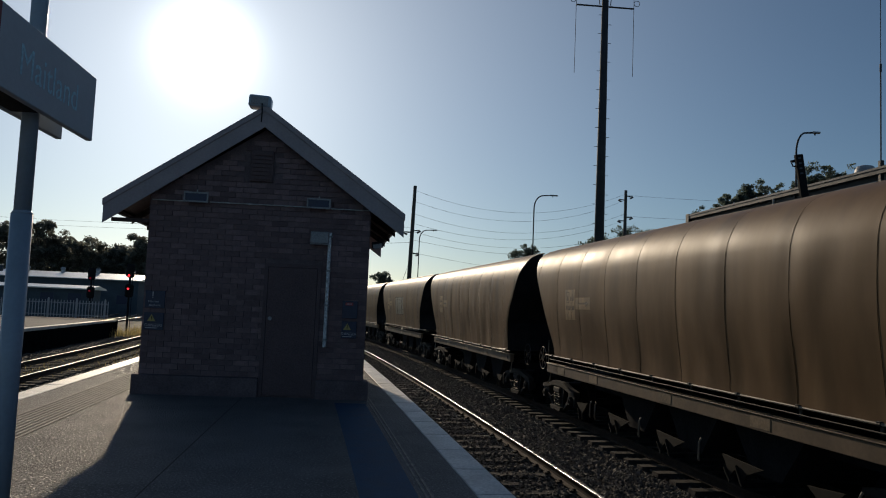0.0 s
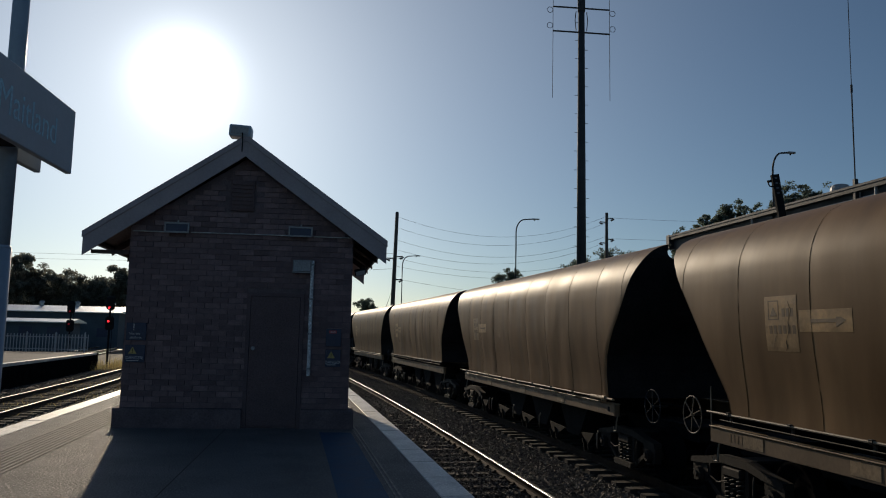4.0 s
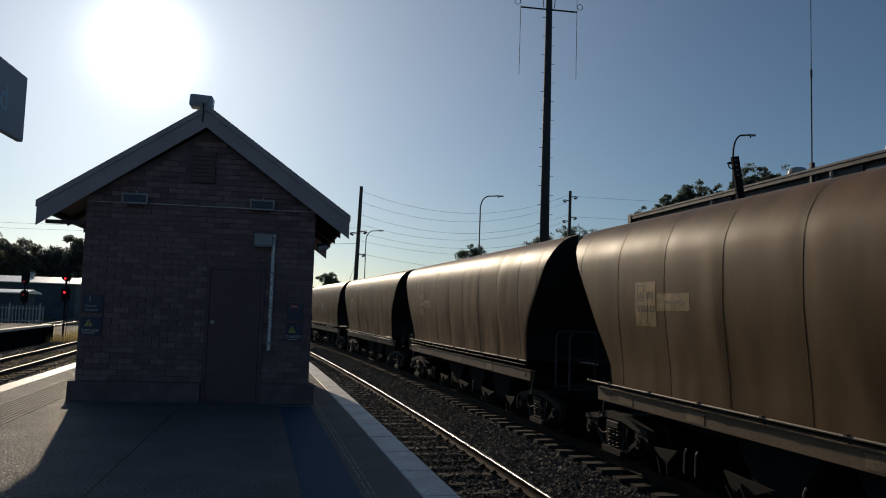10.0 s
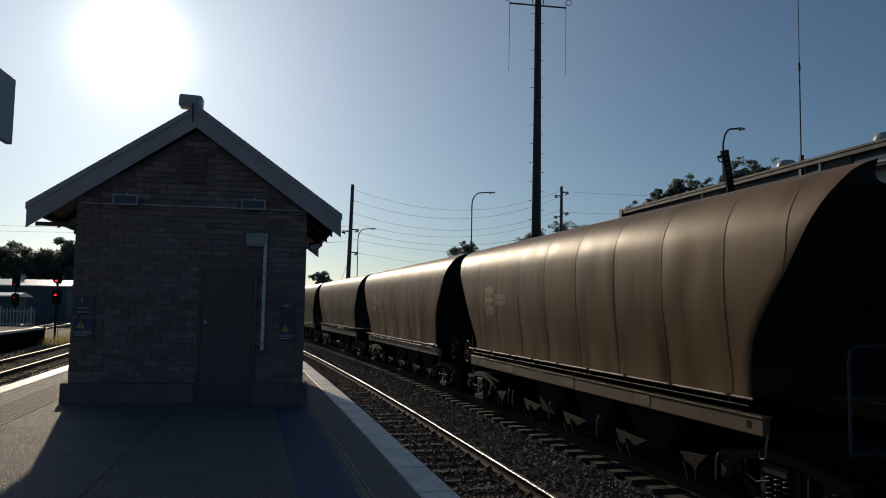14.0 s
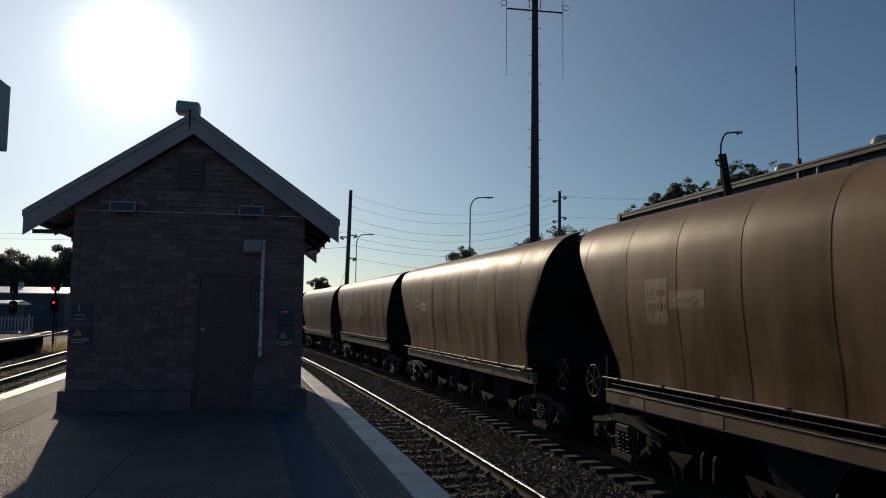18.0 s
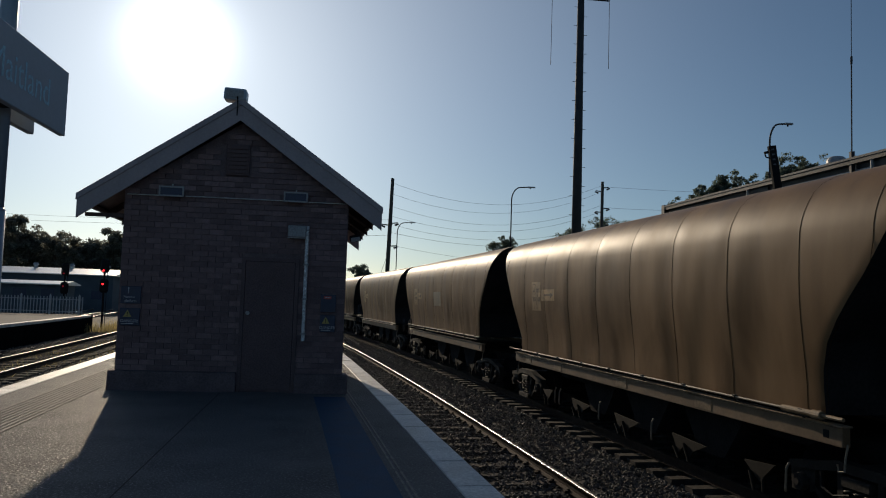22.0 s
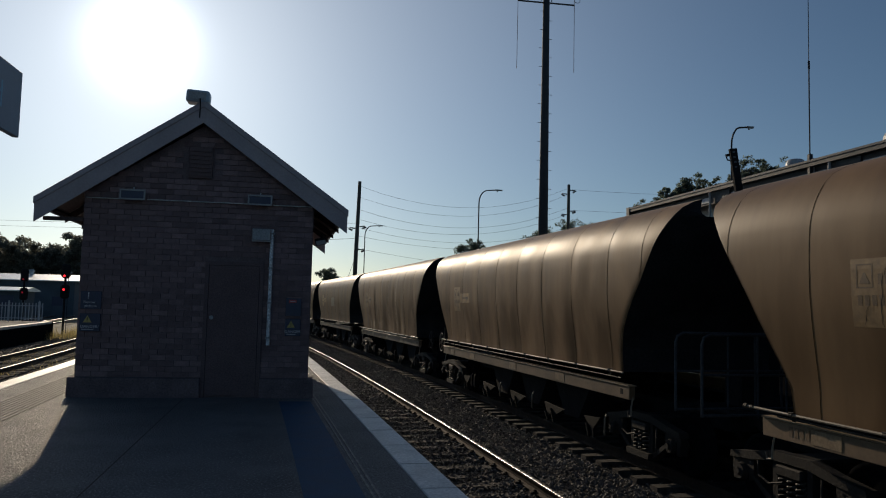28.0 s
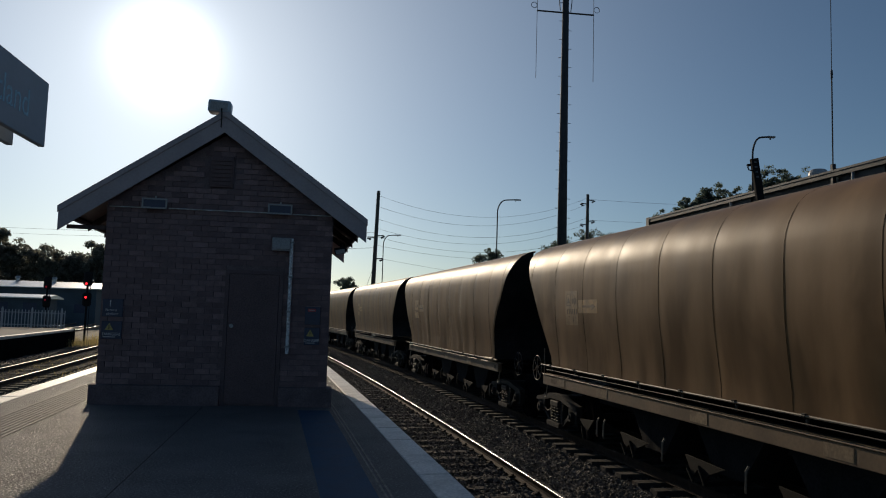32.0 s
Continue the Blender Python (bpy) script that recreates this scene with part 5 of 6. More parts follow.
# small unevenness of its speed: seconds, metres behind
LAG = [(0, 0.02), (1, 0.06), (2, 0.12), (3, 0.21), (4, 0.43), (4.5, 0.27), (5.5, 0.09), (7, 0.06), (8, 0.02), (9, 0.02), (10, 0.01), (11, 0.14), (12, 0.07), (13, 0.07), (14, 0.13), (16.5, 0.06), (17, 0.0), (18, 0.2), (19, 0.07), (20, -0.03), (21, 0.02), (22, -0.02), (23, 0.05), (24, -0.02), (25, 0.08), (26.5, 0.0), (28, -0.04), (29, 0.10), (30, 0.0), (31, 0.06), (32, 0.15)]


def behind(t):
    for (t0, a), (t1, b) in zip(LAG, LAG[1:]):
        if t <= t1:
            return a + (b - a) * (t - t0) / (t1 - t0)


def motions():
    """The train comes towards the platform and passes, slowing a little."""
    for k, ob in enumerate(TRAIN):
        rows = []
        for i in range(65):
            t = 0.5 * i
            rear = 3.7585 + PITCH * (k - 1) - 17.14 * t + 0.006 * t * t
            rows.append((t, wagon_pose(rear - 5.95 + behind(t))))
        walk(ob, rows)


# ---- beyond the tracks: masts, poles, wires ----
def make_mast():
    x, y = 12.0, 40.0
    top = thing("radio_mast", "tall dark tapered steel radio mast with climbing pegs", "radio mast", (x, y, -1.45))
    part("shaft", tube((0, 0, 0), (0, 0, 21.6), 0.30, 0.17, 14), M["mast"], top, smooth=True)
    part("base_flange", tube((0, 0, 0), (0, 0, 0.06), 0.45, n=14), M["mast"], top)
    for i in range(34):
        z = 3.2 + 0.52 * i
        r = 0.30 - 0.13 * z / 21.6
        s = -1 if i % 2 else 1
        part("climbing_peg", bar([(s * r * 0.9, 0, z), (s * (r + 0.17), 0, z)], 0.014, 5), M["mast"], top)
    for z in (18.35 + 1.45, 19.75 + 1.45):
        part("cross_arm", bar([(-1.62, 0, z), (1.62, 0, z)], 0.045, 6), M["mast"], top)
    part("collar", tube((0, 0, 21.0), (0, 0, 21.75), 0.21, n=14), M["mast"], top)
    part("top_rod", bar([(0, 0, 21.6), (0, 0, 24.0)], 0.03, 6), M["mast"], top)
    for s in (-1, 1):
        whip = part("dipole", bar([(s * 1.62, 0, 16.0), (s * 1.60, 0, 23.6)], 0.014, 6), M["mast"], top)
        for z in (20.1, 21.0):
            part("dipole_ring", bar([(s * 1.62 + s * 0.16 + 0.16 * math.cos(a), 0, z + 0.16 * math.sin(a)) for a in (2 * math.pi * k / 14 for k in range(15))], 0.016, 5), M["mast"], whip)
        part("feeder_cable", bar([(s * 0.3, 0, 19.9), (s * 0.36, 0, 20.5), (s * 0.30, 0, 21.0)], 0.025, 5), M["mast"], top)


make_mast()


def make_pole(x0, y, z1, x1, arms, name="power_pole", label="weathered timber power pole with insulators"):
    top = thing(name, label, "power pole", (x0, y, -1.45), group="power poles")
    h = z1 + 1.45
    part("shaft", tube((0, 0, 0), (x1 - x0, 0, h), 0.18, 0.12, 10), M["pole"], top, smooth=True)
    for z, s in arms:
        zz = z + 1.45
        xx = (x1 - x0) * zz / h
        arm = part("insulator_arm", bar([(xx, 0, zz), (xx + s * 0.55, 0, zz + 0.05)], 0.04, 6), M["mast"], top)
        part("insulator", tube((xx + s * 0.35, 0, zz - 0.13), (xx + s * 0.62, 0, zz - 0.02), 0.075, 0.05, 8), M["mast"], arm)
    return top


make_pole(2.60, 55, 10.3, 2.86, [(7.05, 1), (6.9, -1), (5.4, 1)])
make_pole(20.05, 60, 11.7, 20.12, [(11.2, 1), (10.9, -1), (9.5, 1), (9.2, -1), (8.1, 1)])


def make_wire(a, b, sag, r=0.009):
    a, b = Vector(a), Vector(b)
    pts = [a.lerp(b, k / 24) - Vector((0, 0, sag * 4 * (k / 24) * (1 - k / 24))) for k in range(25)]
    tagged(part("power_wire", bar(pts, r, 5), M["wire"]), "dark sagging overhead wire between the poles", "wire", group="overhead wires")


for za, zb, sag in ((10.0, 11.4, 1.6), (9.2, 10.9, 1.6), (8.3, 9.8, 1.5), (7.6, 9.3, 1.4), (7.0, 8.2, 1.2), (6.4, 7.0, 0.8), (5.5, 4.6, 0.4)):
    make_wire((2.8, 55, za), (20.1, 60, zb), sag)
for z, zb in ((11.3, 14.6), (9.6, 12.9)):
    make_wire((20.1, 60, z), (55, 72, zb), 0.5)
make_wire((2.75, 55, 7.0), (-60, 78, 9.3), 1.0)
make_wire((2.75, 55, 7.3), (-60, 78, 9.9), 1.0)
make_wire((2.7, 55, 6.2), (-60, 78, 6.1), 0.8, 0.012)
make_wire((2.62, 55, 4.6), (0.7, 54, -1.3), 0.0, 0.012)


def make_street_lamp(x, y, h, reach_x, label="slender grey street lamp with a curved arm"):
    top = thing("street_lamp", label, "street lamp", (x, y, -1.45), group="street lamps")
    h += 1.45
    pts = [(0, 0, 0), (0, 0, h - 1.1)] + [(reach_x * 0.42 * (1 - math.cos(a)), 0, h - 1.1 + 1.05 * math.sin(a)) for a in (math.pi / 2 * k / 7 for k in range(1, 8))] + [(reach_x * 0.8, 0, h)]
    part("pole", bar(pts, 0.05, 8), M["mast"], top, smooth=True)
    head = part("lantern", box(reach_x * 0.72 if reach_x > 0 else reach_x, reach_x * 1.08, -0.09, 0.09, h - 0.05, h + 0.05, 0.02), M["grey_box"], top)
    part("photocell", tube((reach_x * 0.85, 0, h - 0.05), (reach_x * 0.85, 0, h - 0.14), 0.04, n=8), M["black"], head)


make_street_lamp(12.65, 60, 10.95, 1.75)
make_street_lamp(4.85, 80, 9.75, 1.7)
make_street_lamp(21.85, 38, 11.6, 1.2)


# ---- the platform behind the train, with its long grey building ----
# the shade behind the train is put into this platform's colour
tagged(ribbon("platform_beyond", right_x, [(7.05, -1.5), (7.05, -0.12), (6.98, -0.12), (6.98, 0.0), (16.0, 0.0), (16.0, -1.5)], -30, 55, 2.0, M["shade_black"]), "plain platform behind the train, near-black for its shade", "platform", kind="structure")


def make_long_building():
    top = thing("platform_canopy", "long grey platform canopy on dark columns behind the train", "canopy", (0, 0, 0), kind="structure")
    x0, y0, x1, y1 = 11.13, 26.2, 13.2, -14.0
    length = math.hypot(x1 - x0, y1 - y0)
    base = pose(x0, y0, 0, 0, 0, math.degrees(math.atan2(y1 - y0, x1 - x0)))

    def local(name, bm, material, parent=top, label=""):
        bmesh.ops.transform(bm, matrix=base, verts=bm.verts)
        return part(name, bm, material, parent, label)
    # along its own x from the far corner towards the camera's side; its own +y points away from the tracks
    z = 5.2
    # near-black wall: the dark under the canopy is in its colour
    local("wall", box(0.35, length, 0.55, 0.75, -1.45, 4.12), M["shade_black"])
    local("wall_lining", box(0.9, length, 0.49, 0.545, 3.0, 4.80), M["pale_band"], top, "pale grey sheet lining under the canopy")
    local("roof", prism([(0.0, z - 0.10), (0.0, z), (1.3, z + 0.16), (2.6, z), (2.6, z - 0.10)], "x", 0.0, length + 0.3), M["cladding"])
    local("gutter", prism([(-0.10, z - 0.16), (-0.10, z - 0.02), (0.04, z - 0.02), (0.04, z - 0.16)], "x", -0.05, length), M["dark_trim"])
    local("gutter_lip", box(-0.05, length, -0.115, -0.10, z - 0.055, z - 0.005), M["fascia_edge"])
    local("fascia", box(0.0, length, 0.05, 0.10, z - 0.50, z - 0.16), M["dark_trim"])
    bays = [0.75, 5.3, 10.3, 15.5, 20.6, 26.0, length]
    for a, b in zip(bays, bays[1:]):
        local("pale_band", box(a + 0.95, b - 0.12, 0.03, 0.05, z - 0.44, z - 0.29), M["pale_band"])
    local("end_board", box(-0.10, 0.12, -0.12, 0.5, z - 0.45, z + 0.02), M["dark_trim"])
    for d in (5.3, 10.3, 15.5, 20.6, 26.0):
        local("column", box(d + 0.04, d + 0.40, 0.10, 0.30, 0.0, z - 0.10, 0.01), M["dark_trim"])
        local("downpipe", tube((d, -0.06, 0.02), (d, -0.06, z - 0.06), 0.035, n=8), M["pale_trim"])
        local("joint_panel", box(d + 0.10, d + 0.9, 0.0, 0.03, z - 0.50, z - 0.16), M["dark_trim"])
    for d in (7.7, 11.1):
        bm = bmesh.new()
        bmesh.ops.create_uvsphere(bm, u_segments=18, v_segments=10, radius=0.25)
        for v in bm.verts:
            v.co = Vector((d + v.co.x * 1.0, 1.0 + v.co.y, z + 0.27 + max(-0.12, min(0.17, v.co.z))))
        local("roof_vent", bm, M["pale_trim"])
    return top


make_long_building()


def make_whip():
    top = thing("whip_antenna", "thin whip antenna bracketed to the canopy's gutter", "antenna", (11.58, 16.59, 4.73))
    part("bracket", box(-0.04, 0.05, -0.05, 0.05, 0.1, 0.62, 0.01), M["dark_trim"], top)
    part("cable_duct", box(0.06, 0.11, -0.05, 0.0, 0.0, 0.52, 0.008), M["pale_trim"], top)
    part("lower_rod", bar([(0, 0, 0.1), (0, 0, 2.82)], 0.016, 6), M["mast"], top)
    part("joint", tube((0, 0, 2.71), (0, 0, 2.90), 0.026, n=8), M["mast"], top)
    part("upper_rod", bar([(0, 0, 2.85), (0, 0, 7.45)], 0.009, 6), M["mast"], top)
    top = thing("leaning_post", "dark slotted steel post with a small camera bracket", "post", (11.52, 18.4, 0.0))
    bm = bmesh.new()
    add_box(bm, -0.10, 0.10, -0.05, 0.05, 0.0, 5.86, 0.01)
    sh = part("post", bm, M["black"], top)
    sh.matrix_basis = pose(0, 0, 0, 0, -8.8, 0)
    for i in range(4):
        part("slot", box(-0.05, 0.02, -0.06, -0.052, 5.74 - 0.13 * i, 5.78 - 0.13 * i), M["cladding"], sh)
    br = part("bracket_arm", bar([(-0.09, 0, 5.55), (-0.19, 0, 5.58), (-0.21, 0, 5.66)], 0.018, 6), M["black"], sh)
    part("small_camera", tube((-0.25, -0.05, 5.69), (-0.15, -0.05, 5.70), 0.035, n=8), M["black"], br)


make_whip()


# ---- trees ----
def make_tree(x, y, height, spread, seed, name="gum_tree", label="dark eucalypt tree with an open uneven crown", leaf="leaf", leaves=2600, leaf_size=0.16, lowest=0.35, dense=0, bulk=0.70):
    rnd = random.Random(seed)
    top = thing(name, label, "tree", (x, y, -1.45), group="trees")
    bm = bmesh.new()
    h = height
    fork = h * lowest
    add_tube(bm, (0, 0, 0), (0.05 * h * rnd.uniform(-0.5, 0.5), 0, fork), 0.028 * h, 0.020 * h, 8)
    tips = []
    for i in range(8):
        a = 2 * math.pi * i / 8 + rnd.uniform(-0.4, 0.4)
        r = spread * rnd.uniform(0.35, 0.85)
        tip = (r * math.cos(a), r * math.sin(a), h * rnd.uniform(0.62, 0.92))
        mid = (tip[0] * 0.45, tip[1] * 0.45, fork + (tip[2] - fork) * 0.5 + 0.03 * h)
        add_path(bm, [(0, 0, fork * 0.92), mid, tip], 0.008 * h, 6)
        tips.append(tip)
        for j in range(3):
            b = (tip[0] + rnd.uniform(-0.3, 0.3) * spread, tip[1] + rnd.uniform(-0.3, 0.3) * spread, min(0.90 * h, tip[2] + rnd.uniform(-0.10, 0.10) * h))
            add_path(bm, [mid, ((mid[0] + b[0]) / 2, (mid[1] + b[1]) / 2, (mid[2] + b[2]) / 2 + 0.02 * h), b], 0.004 * h, 5)
            tips.append(b)
    tips.append((0, 0, h * 0.93))
    part("trunk", bm, M["bark"], top)
    gen = np.random.default_rng(seed)
    clumps = []
    for t in tips:
        for _ in range(3):
            clumps.append((np.array(t) + gen.normal(size=3) * (0.10 * spread, 0.10 * spread, 0.035 * h), rnd.uniform(0.15, 0.30) * spread))
    # a filled crown with an uneven skin
    for _ in range(dense):
        d = gen.normal(size=3)
        d /= np.linalg.norm(d)
        r = gen.random() ** 0.4
        clumps.append((np.array((0, 0, h * bulk)) + d * r * (0.88 * spread, 0.88 * spread, h * (0.93 - bulk)), rnd.uniform(0.14, 0.27) * spread))
    pick = np.arange(leaves) % len(clumps)
    centre, radius = np.array([c for c, _ in clumps])[pick], np.array([r for _, r in clumps])[pick]

    def ways():
        d = gen.normal(size=(leaves, 3))
        return d / np.linalg.norm(d, axis=1, keepdims=True)
    p = centre + ways() * (radius * gen.random(leaves) ** 0.45)[:, None] * (1.0, 1.0, 0.72)
    size = leaf_size * gen.uniform(0.7, 1.5, (leaves, 1))
    a = ways()
    b = np.cross(a, ways())
    b *= 0.55 * size / np.maximum(np.linalg.norm(b, axis=1, keepdims=True), 1e-6)
    a *= size
    verts = np.stack((p - a, p + b, p + a, p - b), 1).reshape(-1, 3)
    raw("crown", verts.tolist(), np.arange(4 * leaves).reshape(-1, 4).tolist(), M[leaf], top)
    return top


# behind the long building: one rounded crown beside the other
for x, h, r, seed, n in ((40.0, 17.6, 1.9, 1, 9000), (42.9, 19.5, 1.7, 16, 12000), (45.6, 20.4, 1.9, 14, 13000), (47.6, 21.3, 2.3, 2, 17000), (50.6, 20.8, 1.6, 17, 11000), (52.6, 22.4, 1.9, 12, 9000), (54.2, 23.6, 2.2, 15, 11000), (56.6, 23.7, 2.1, 18, 9000), (59.5, 23.4, 2.4, 3, 9000)):
    make_tree(x, 90 + seed % 3, h, r, seed, leaves=n, leaf_size=0.12, lowest=0.6, dense=90, bulk=0.82)
# over the train's roofs
for x, y, h, s, seed in ((21.6, 108, 12.9, 2.2, 4), (29.3, 100, 13.6, 2.4, 5), (33.0, 101, 16.0, 2.9, 6), (36.8, 104, 15.6, 2.4, 7), (2.6, 130, 8.9, 2.0, 8)):
    make_tree(x, y, h, s, seed, leaves=5500, leaf_size=0.12, lowest=0.5, dense=8, bulk=0.78)
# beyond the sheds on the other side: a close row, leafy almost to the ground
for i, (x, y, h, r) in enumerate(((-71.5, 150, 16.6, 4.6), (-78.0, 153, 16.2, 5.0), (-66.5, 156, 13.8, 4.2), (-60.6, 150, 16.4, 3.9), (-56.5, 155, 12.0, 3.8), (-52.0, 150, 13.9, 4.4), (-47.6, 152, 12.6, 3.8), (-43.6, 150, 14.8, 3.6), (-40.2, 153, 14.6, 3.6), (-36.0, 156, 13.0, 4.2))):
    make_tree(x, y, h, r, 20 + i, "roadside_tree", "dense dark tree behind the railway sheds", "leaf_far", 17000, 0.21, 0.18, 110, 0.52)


# ---- the opposite platform ----
def make_far_platform():
    top = thing("opposite_platform", "opposite platform with a pale edge and dark wall", "platform", kind="structure")
    o = -7.14
    ribbon("surface", left_x, [(o - 16.0, 0.0), (o - 0.35, 0.0)], -20, 51, 2.0, M["far_asphalt"], top)
    ribbon("edge_strip", left_x, [(o - 0.35, -0.12), (o - 0.35, 0.005), (o, 0.005), (o, -0.12)], -20, 51, 1.0, M["white_edge"], top)
    ribbon("retaining_wall", left_x, [(o - 0.05, -0.12), (o - 0.05, -1.5), (o - 0.4, -1.5), (o - 0.4, -0.12)], -20, 51, 2.0, M["shade_black"], top, closed=True)
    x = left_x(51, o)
    part("end_wall", box(x - 16, x, 51.0, 51.3, -1.5, -0.004), M["shade_black"], top)
    return top


make_far_platform()


def make_fence():
    top = thing("picket_fence", "pale steel picket fence on the opposite platform", "fence", (0, 0, 0))
    a, b = Vector((-25.5, 51.5, 0.0)), Vector((-16.3, 50.3, 0.0))
    way = (b - a).normalized()
    n = 46
    post = shared("picket", box(-0.03, 0.03, -0.015, 0.015, 0.06, 1.12, 0.01), M["fence"])
    main = shared("fence_post", add_box(box(-0.05, 0.05, -0.05, 0.05, 0.0, 1.18, 0.01), -0.03, 0.03, -0.03, 0.03, 1.18, 1.26, 0.01), M["fence"])
    turn = math.degrees(math.atan2(way.y, way.x))
    for i in range(n + 1):
        p = a.lerp(b, i / n)
        put("fence_post" if i % 9 == 0 else "picket", main if i % 9 == 0 else post, top, pose(p.x, p.y, 0, 0, 0, turn))
    for z in (0.2, 0.95):
        part("fence_rail", bar([a + Vector((0, 0.03, z)), b + Vector((0, 0.03, z))], 0.025, 6), M["fence"], top)


make_fence()


def make_far_fittings():
    top = thing("platform_lamp_sign", "small pale-topped box sign on a slender platform pole", "sign", (-20.8, 45.0, 0.0))
    part("pole", tube((0, 0, 0), (0, 0, 2.95), 0.045, n=10), M["fence"], top)
    part("sign_box", box(-0.48, 0.42, -0.10, 0.10, 2.62, 2.94, 0.02), M["shed_wall"], top)
    part("sign_top", box(-0.50, 0.44, -0.13, 0.13, 2.94, 2.99, 0.01), M["white_edge"], top)
    part("base_plate", box(-0.22, 0.22, -0.22, 0.22, 0.0, 0.06, 0.01), M["fence"], top)
    top = thing("flagpole", "slender pole with a dark hanging flag on the opposite platform", "flagpole", (-21.5, 48.0, 0.0))
    part("pole", tube((0, 0, 0), (0, 0, 3.1), 0.03, n=8), M["fence"], top)
    flag = bmesh.new()
    rows = [[flag.verts.new((0.03 + 0.10 * k * (1 - 0.10 * j), 0.04 * math.sin(1.7 * k), 3.02 - 0.13 * j - 0.09 * k)) for k in range(5)] for j in range(6)]
    for p, q in zip(rows, rows[1:]):
        for k in range(4):
            flag.faces.new((p[k], p[k + 1], q[k + 1], q[k]))
    bmesh.ops.solidify(flag, geom=flag.faces[:], thickness=0.006)
    part("flag", flag, M["shed_wall"], top)


make_far_fittings()
make_pole(-38.6, 78, 10.9, -38.5, [(10.5, 1), (10.5, -1), (9.9, 1)])


def make_bench():
    """A backless platform bench with a steel armrest at its end."""
    top = thing("platform_bench", "low platform bench with armrest, seat coloured as sunlit, panels as shaded", "bench", (-3.25, 5.45, 0.0))
    for y in (-0.20, -0.065, 0.07):
        # white slats put the sunlight on the seat into its colour
        part("seat_slat", box(-0.70, 0.72, y, y + 0.125, 0.405, 0.450, 0.012), M["white_edge"], top)
    # near-black panels put the shade below the seat into their colour
    for x in (-0.62, 0.66):
        part("end_panel", box(x - 0.03, x + 0.03, -0.19, 0.185, 0.0, 0.403, 0.01), M["dark_trim"], top)
    part("front_panel", box(-0.58, 0.62, -0.17, -0.14, 0.05, 0.403, 0.006), M["dark_trim"], top)
    part("armrest", bar([(0.745, -0.16, 0.30), (0.745, -0.16, 0.80), (0.725, -0.16, 0.85), (0.68, -0.16, 0.87), (0.11, -0.16, 0.87), (0.06, -0.16, 0.85), (0.04, -0.16, 0.80), (0.04, -0.16, 0.45)], 0.026, 10), M["timber_dark"], top, smooth=True)


make_bench()


def make_signal(x, y, zs, label, lit=True):
    top = thing("railway_signal", label, "signal", (x, y, -1.45), group="railway signals")
    h = max(zs) + 1.45
    part("post", tube((0, 0, 0), (0, 0, h + 0.3), 0.07, n=8), M["black"], top)
    for z, at in zip(zs, (-0.38, 0.08)):
        zz = z + 1.45
        head = part("signal_head", box(-0.30, 0.30, -0.12, 0.12, zz - 0.52, zz + 0.42, 0.12), M["black"], top)
        part("visor", tube((0, -0.30, zz + at), (0, -0.12, zz + at), 0.16, n=12), M["black"], head)
        part("red_lens", tube((0, -0.315, zz + at), (0, -0.302, zz + at), 0.07, n=14), M["red_lamp"] if lit else M["red_dim"], head)
    part("ladder", add_path(add_path(bmesh.new(), [(-0.12, 0.2, 0), (-0.12, 0.2, h - 0.5)], 0.02, 5), [(0.12, 0.2, 0), (0.12, 0.2, h - 0.5)], 0.02, 5), M["black"], top)
    return top


make_signal(-16.8, 56, (3.35, 1.95), "two-headed railway signal showing red lights")
make_signal(-22.0, 63.5, (3.2, 1.75), "two-headed railway signal with dim red lights", False)


def make_shed(x0, x1, y0, y1, eave, ridge, label, vents):
    top = thing("railway_shed", label, "shed", (0, 0, 0), group="sheds beyond the tracks")
    part("wall", box(x0, x1, y0, y1, -1.45, eave), M["shed_wall"], top)
    part("roof", prism([(y0 - 0.5, eave - 0.08), (y0 - 0.5, eave + 0.04), ((y0 + y1) / 2, ridge), (y1 + 0.5, eave + 0.04), (y1 + 0.5, eave - 0.08)], "x", x0 - 0.5, x1 + 0.5), M["shed_roof"], top)
    for i in range(vents):
        x = x0 + (x1 - x0) * (i + 0.5) / vents
        part("roof_vent", add_tube(tube((x, (y0 + y1) / 2 - 0.6, ridge - 0.3), (x, (y0 + y1) / 2 - 0.6, ridge + 0.35), 0.28, n=10), (x, (y0 + y1) / 2 - 0.6, ridge + 0.35), (x, (y0 + y1) / 2 - 0.6, ridge + 0.65), 0.42, 0.2, 10), M["galv"], top)
    for i in range(7):
        x = x0 + (x1 - x0) * (i + 0.5) / 7
        part("window", box(x - 0.7, x + 0.7, y0 - 0.03, y0, 0.4, 1.6), M["navy"], top)
    return top


make_shed(-62, -32.4, 112, 124, 3.75, 4.75, "long dark shed with a pale sunlit metal roof", 6)
make_shed(-52, -31.4, 90, 94, 2.15, 2.55, "low dark shed with a pale metal roof", 0)


# dry grass and a pale stone marker at the end of the opposite platform
def make_grass(name, x0, x1, y0, y1, z, count, seed, label, tall=0.35):
    rnd = np.random.default_rng(seed)
    verts, faces = [], []
    for _ in range(count):
        x, y = rnd.uniform(x0, x1), rnd.uniform(y0, y1)
        h, a = rnd.uniform(0.4, 1.0) * tall, rnd.uniform(0, 2 * math.pi)
        w, lean = 0.02, rnd.normal(size=2) * 0.1
        k = len(verts)
        verts += [(x - w * math.cos(a), y - w * math.sin(a), z), (x + w * math.cos(a), y + w * math.sin(a), z), (x + lean[0], y + lean[1], z + h)]
        faces.append((k, k + 1, k + 2))
    tagged(raw(name, verts, faces, M["grass"]), label, "grass", kind="stuff")


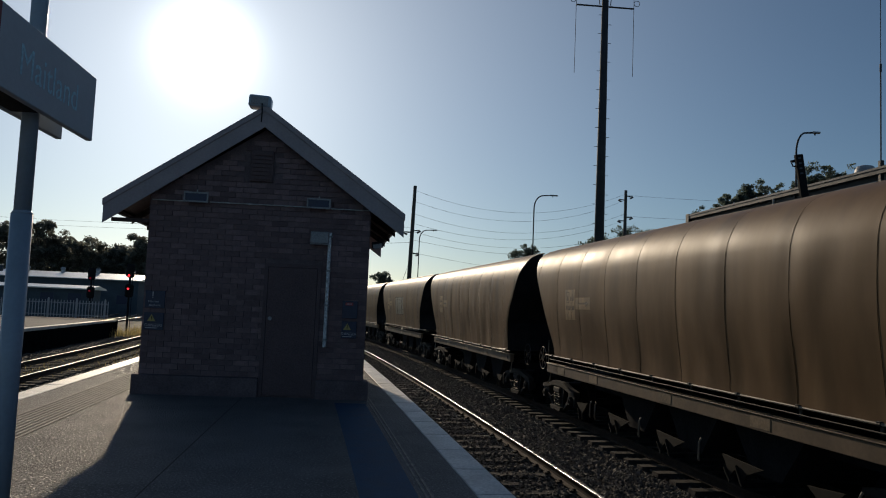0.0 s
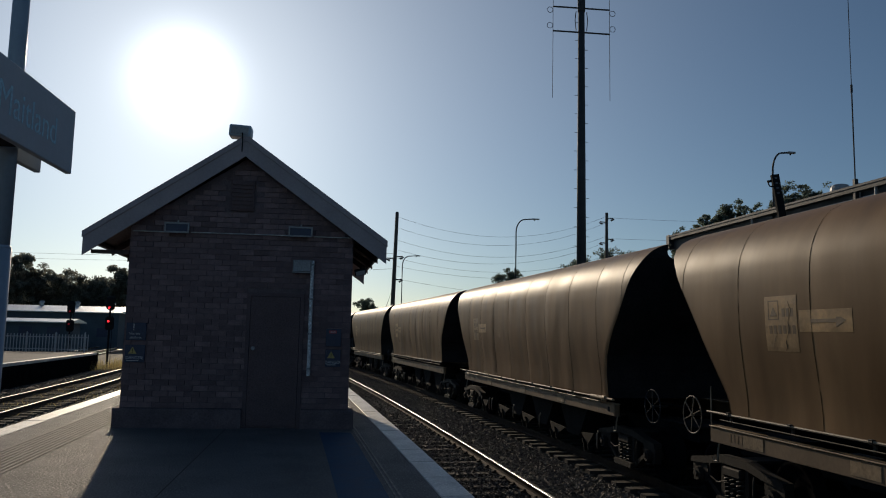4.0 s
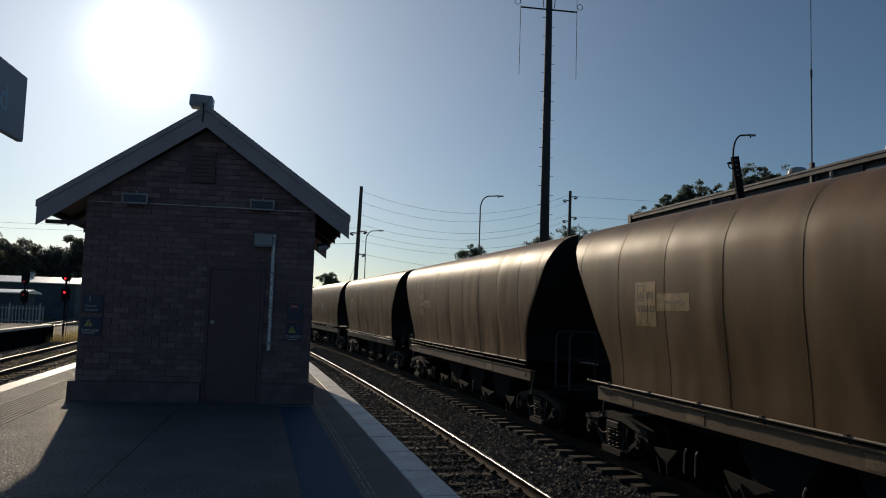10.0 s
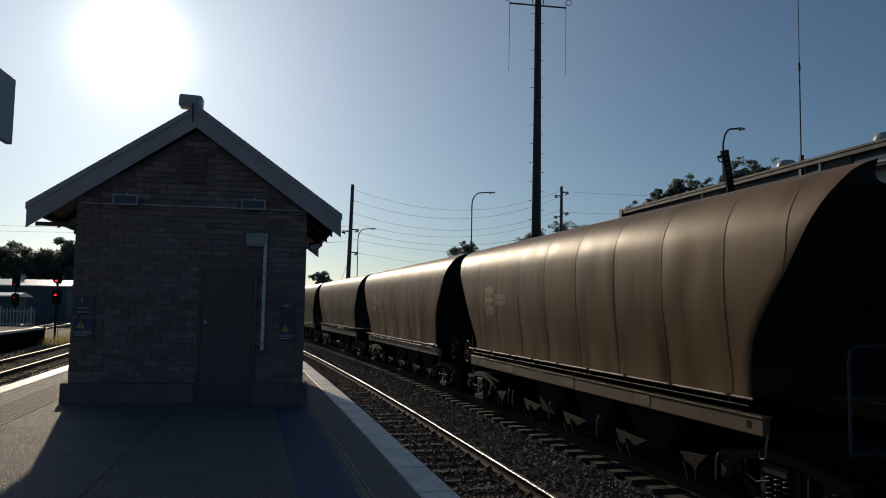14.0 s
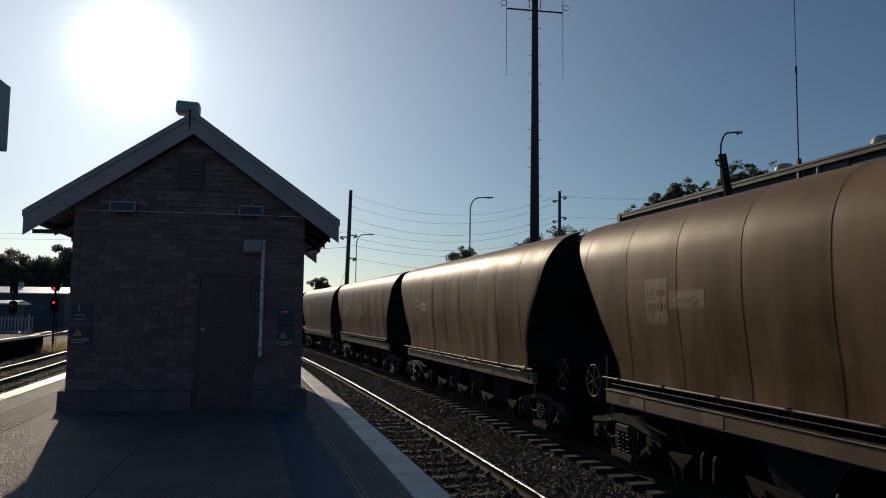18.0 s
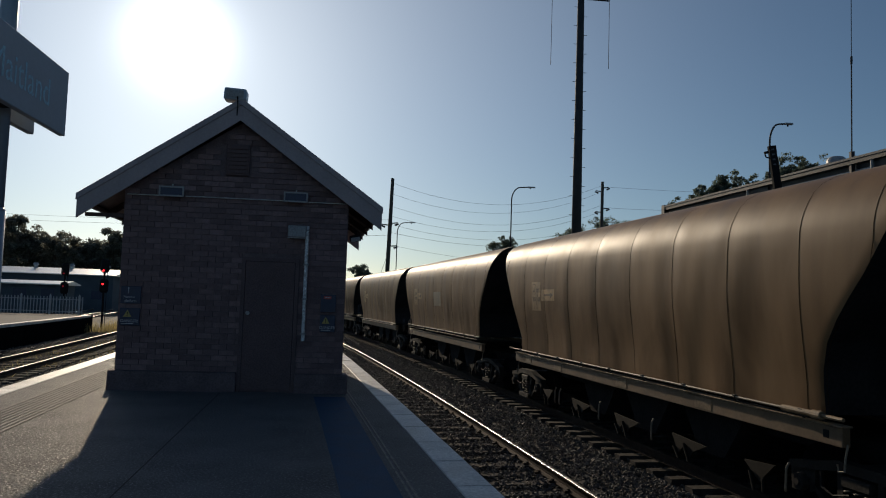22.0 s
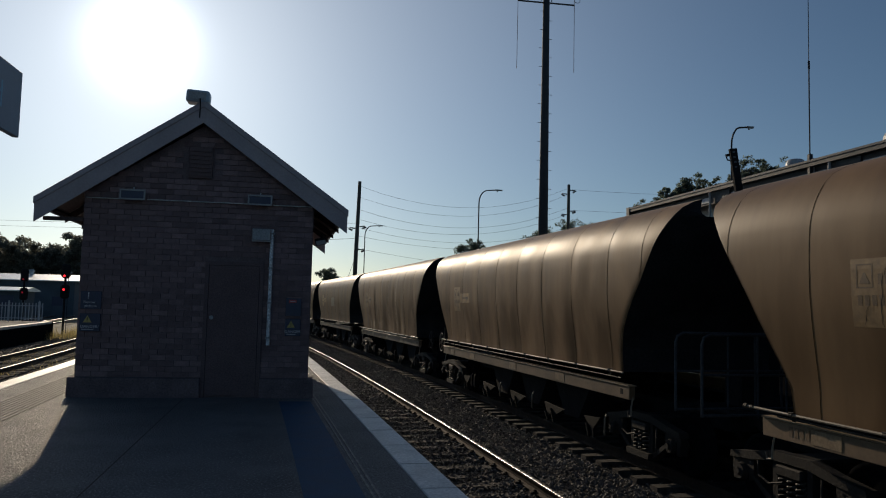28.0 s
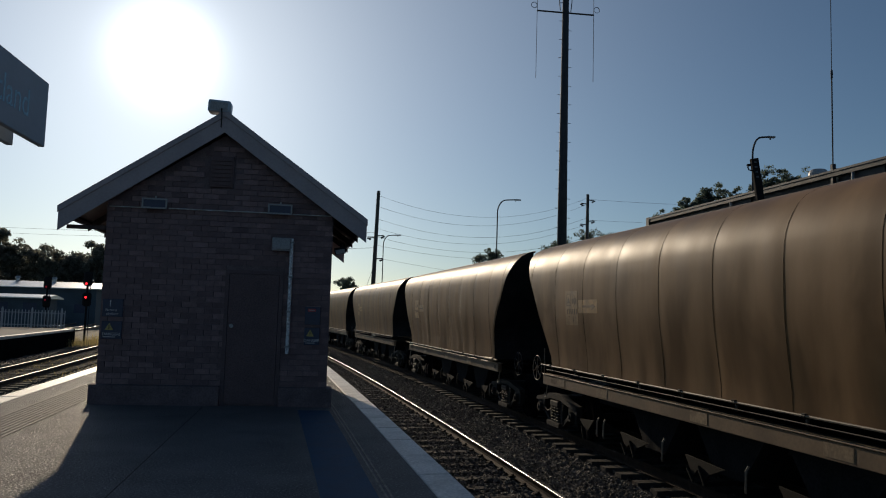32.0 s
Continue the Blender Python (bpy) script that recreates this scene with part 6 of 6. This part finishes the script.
make_grass("dry_grass", -17.3, -13.6, 49, 62, -1.45, 2600, 5, "dry yellow grass at the end of the opposite platform", 1.1)
make_grass("track_weeds", -12.0, -9.2, 18, 50, -1.02, 1800, 6, "sparse dry weeds along the opposite track", 0.18)

# two more tracks beyond the end of the opposite platform
for off in (-12.5, -16.5):
    make_track("track_yard", left_x, off, -0.9, 56, 230, (56, 57), "far yard track beyond the opposite platform")

make_coping()


# ---- the brickwork of the gable wall ----
def make_bricks():
    bw, bh, jx, jz = 0.230, 0.076, 0.010, 0.010
    me = shared("brick", box(-bw / 2, bw / 2, -0.012, 0.0, -bh / 2, bh / 2), M["brick"])
    half = shared("brick", box(-bw / 4, bw / 4, -0.012, 0.0, -bh / 2, bh / 2), M["brick"])
    rnd = random.Random(11)
    spots = []
    row = 0
    z = 0.345
    while z < 4.4:
        x = XL + (0 if row % 2 == 0 else -bw / 2 - jx / 2)
        while x < XR - 0.02:
            a, b = max(x, XL), min(x + bw, XR)
            top = 3.09 + 0.66 * (min(abs(XL - (a + b) / 2), abs(XR - (a + b) / 2)))
            in_door = b > -1.70 and a < -0.80 and z - bh / 2 < 2.12
            in_vent = b > -2.02 and a < -1.66 and 3.40 < z < 3.94
            if b - a > 0.06 and z + bh / 2 < top and not in_vent:
                if in_door and a < -1.70:
                    spots.append((a, -1.70, z))
                elif in_door and b > -0.80:
                    spots.append((-0.80, b, z))
                elif not in_door:
                    spots.append((a, b, z))
            x += bw + jx
        z += bh + jz
        row += 1
    spots = [s for s in spots if s[1] - s[0] > 0.03]
    whole = [s for s in spots if abs(s[1] - s[0] - bw) < 1e-6]
    singles = set(whole[:300])
    bm_v, bm_f = [], []
    for a, b, z in spots:
        d = rnd.uniform(0.0, 0.004)
        if (a, b, z) in singles:
            put("brick", me, BUILDING, pose((a + b) / 2, BY + 0.018 - d, z, 0, 0, 0))
        else:
            k = len(bm_v)
            y0, y1 = BY + 0.006 - d, BY + 0.022
            bm_v += [(x, y, zz) for y in (y0, y1) for zz in (z - bh / 2, z + bh / 2) for x in (a, b)]
            bm_f += [tuple(k + q for q in f) for f in ((0, 1, 3, 2), (4, 6, 7, 5), (0, 4, 5, 1), (2, 3, 7, 6), (0, 2, 6, 4), (1, 5, 7, 3))]
    tagged(raw("brick_courses", bm_v, bm_f, M["brick_rest"], BUILDING), kind="stuff")


make_bricks()
motions()
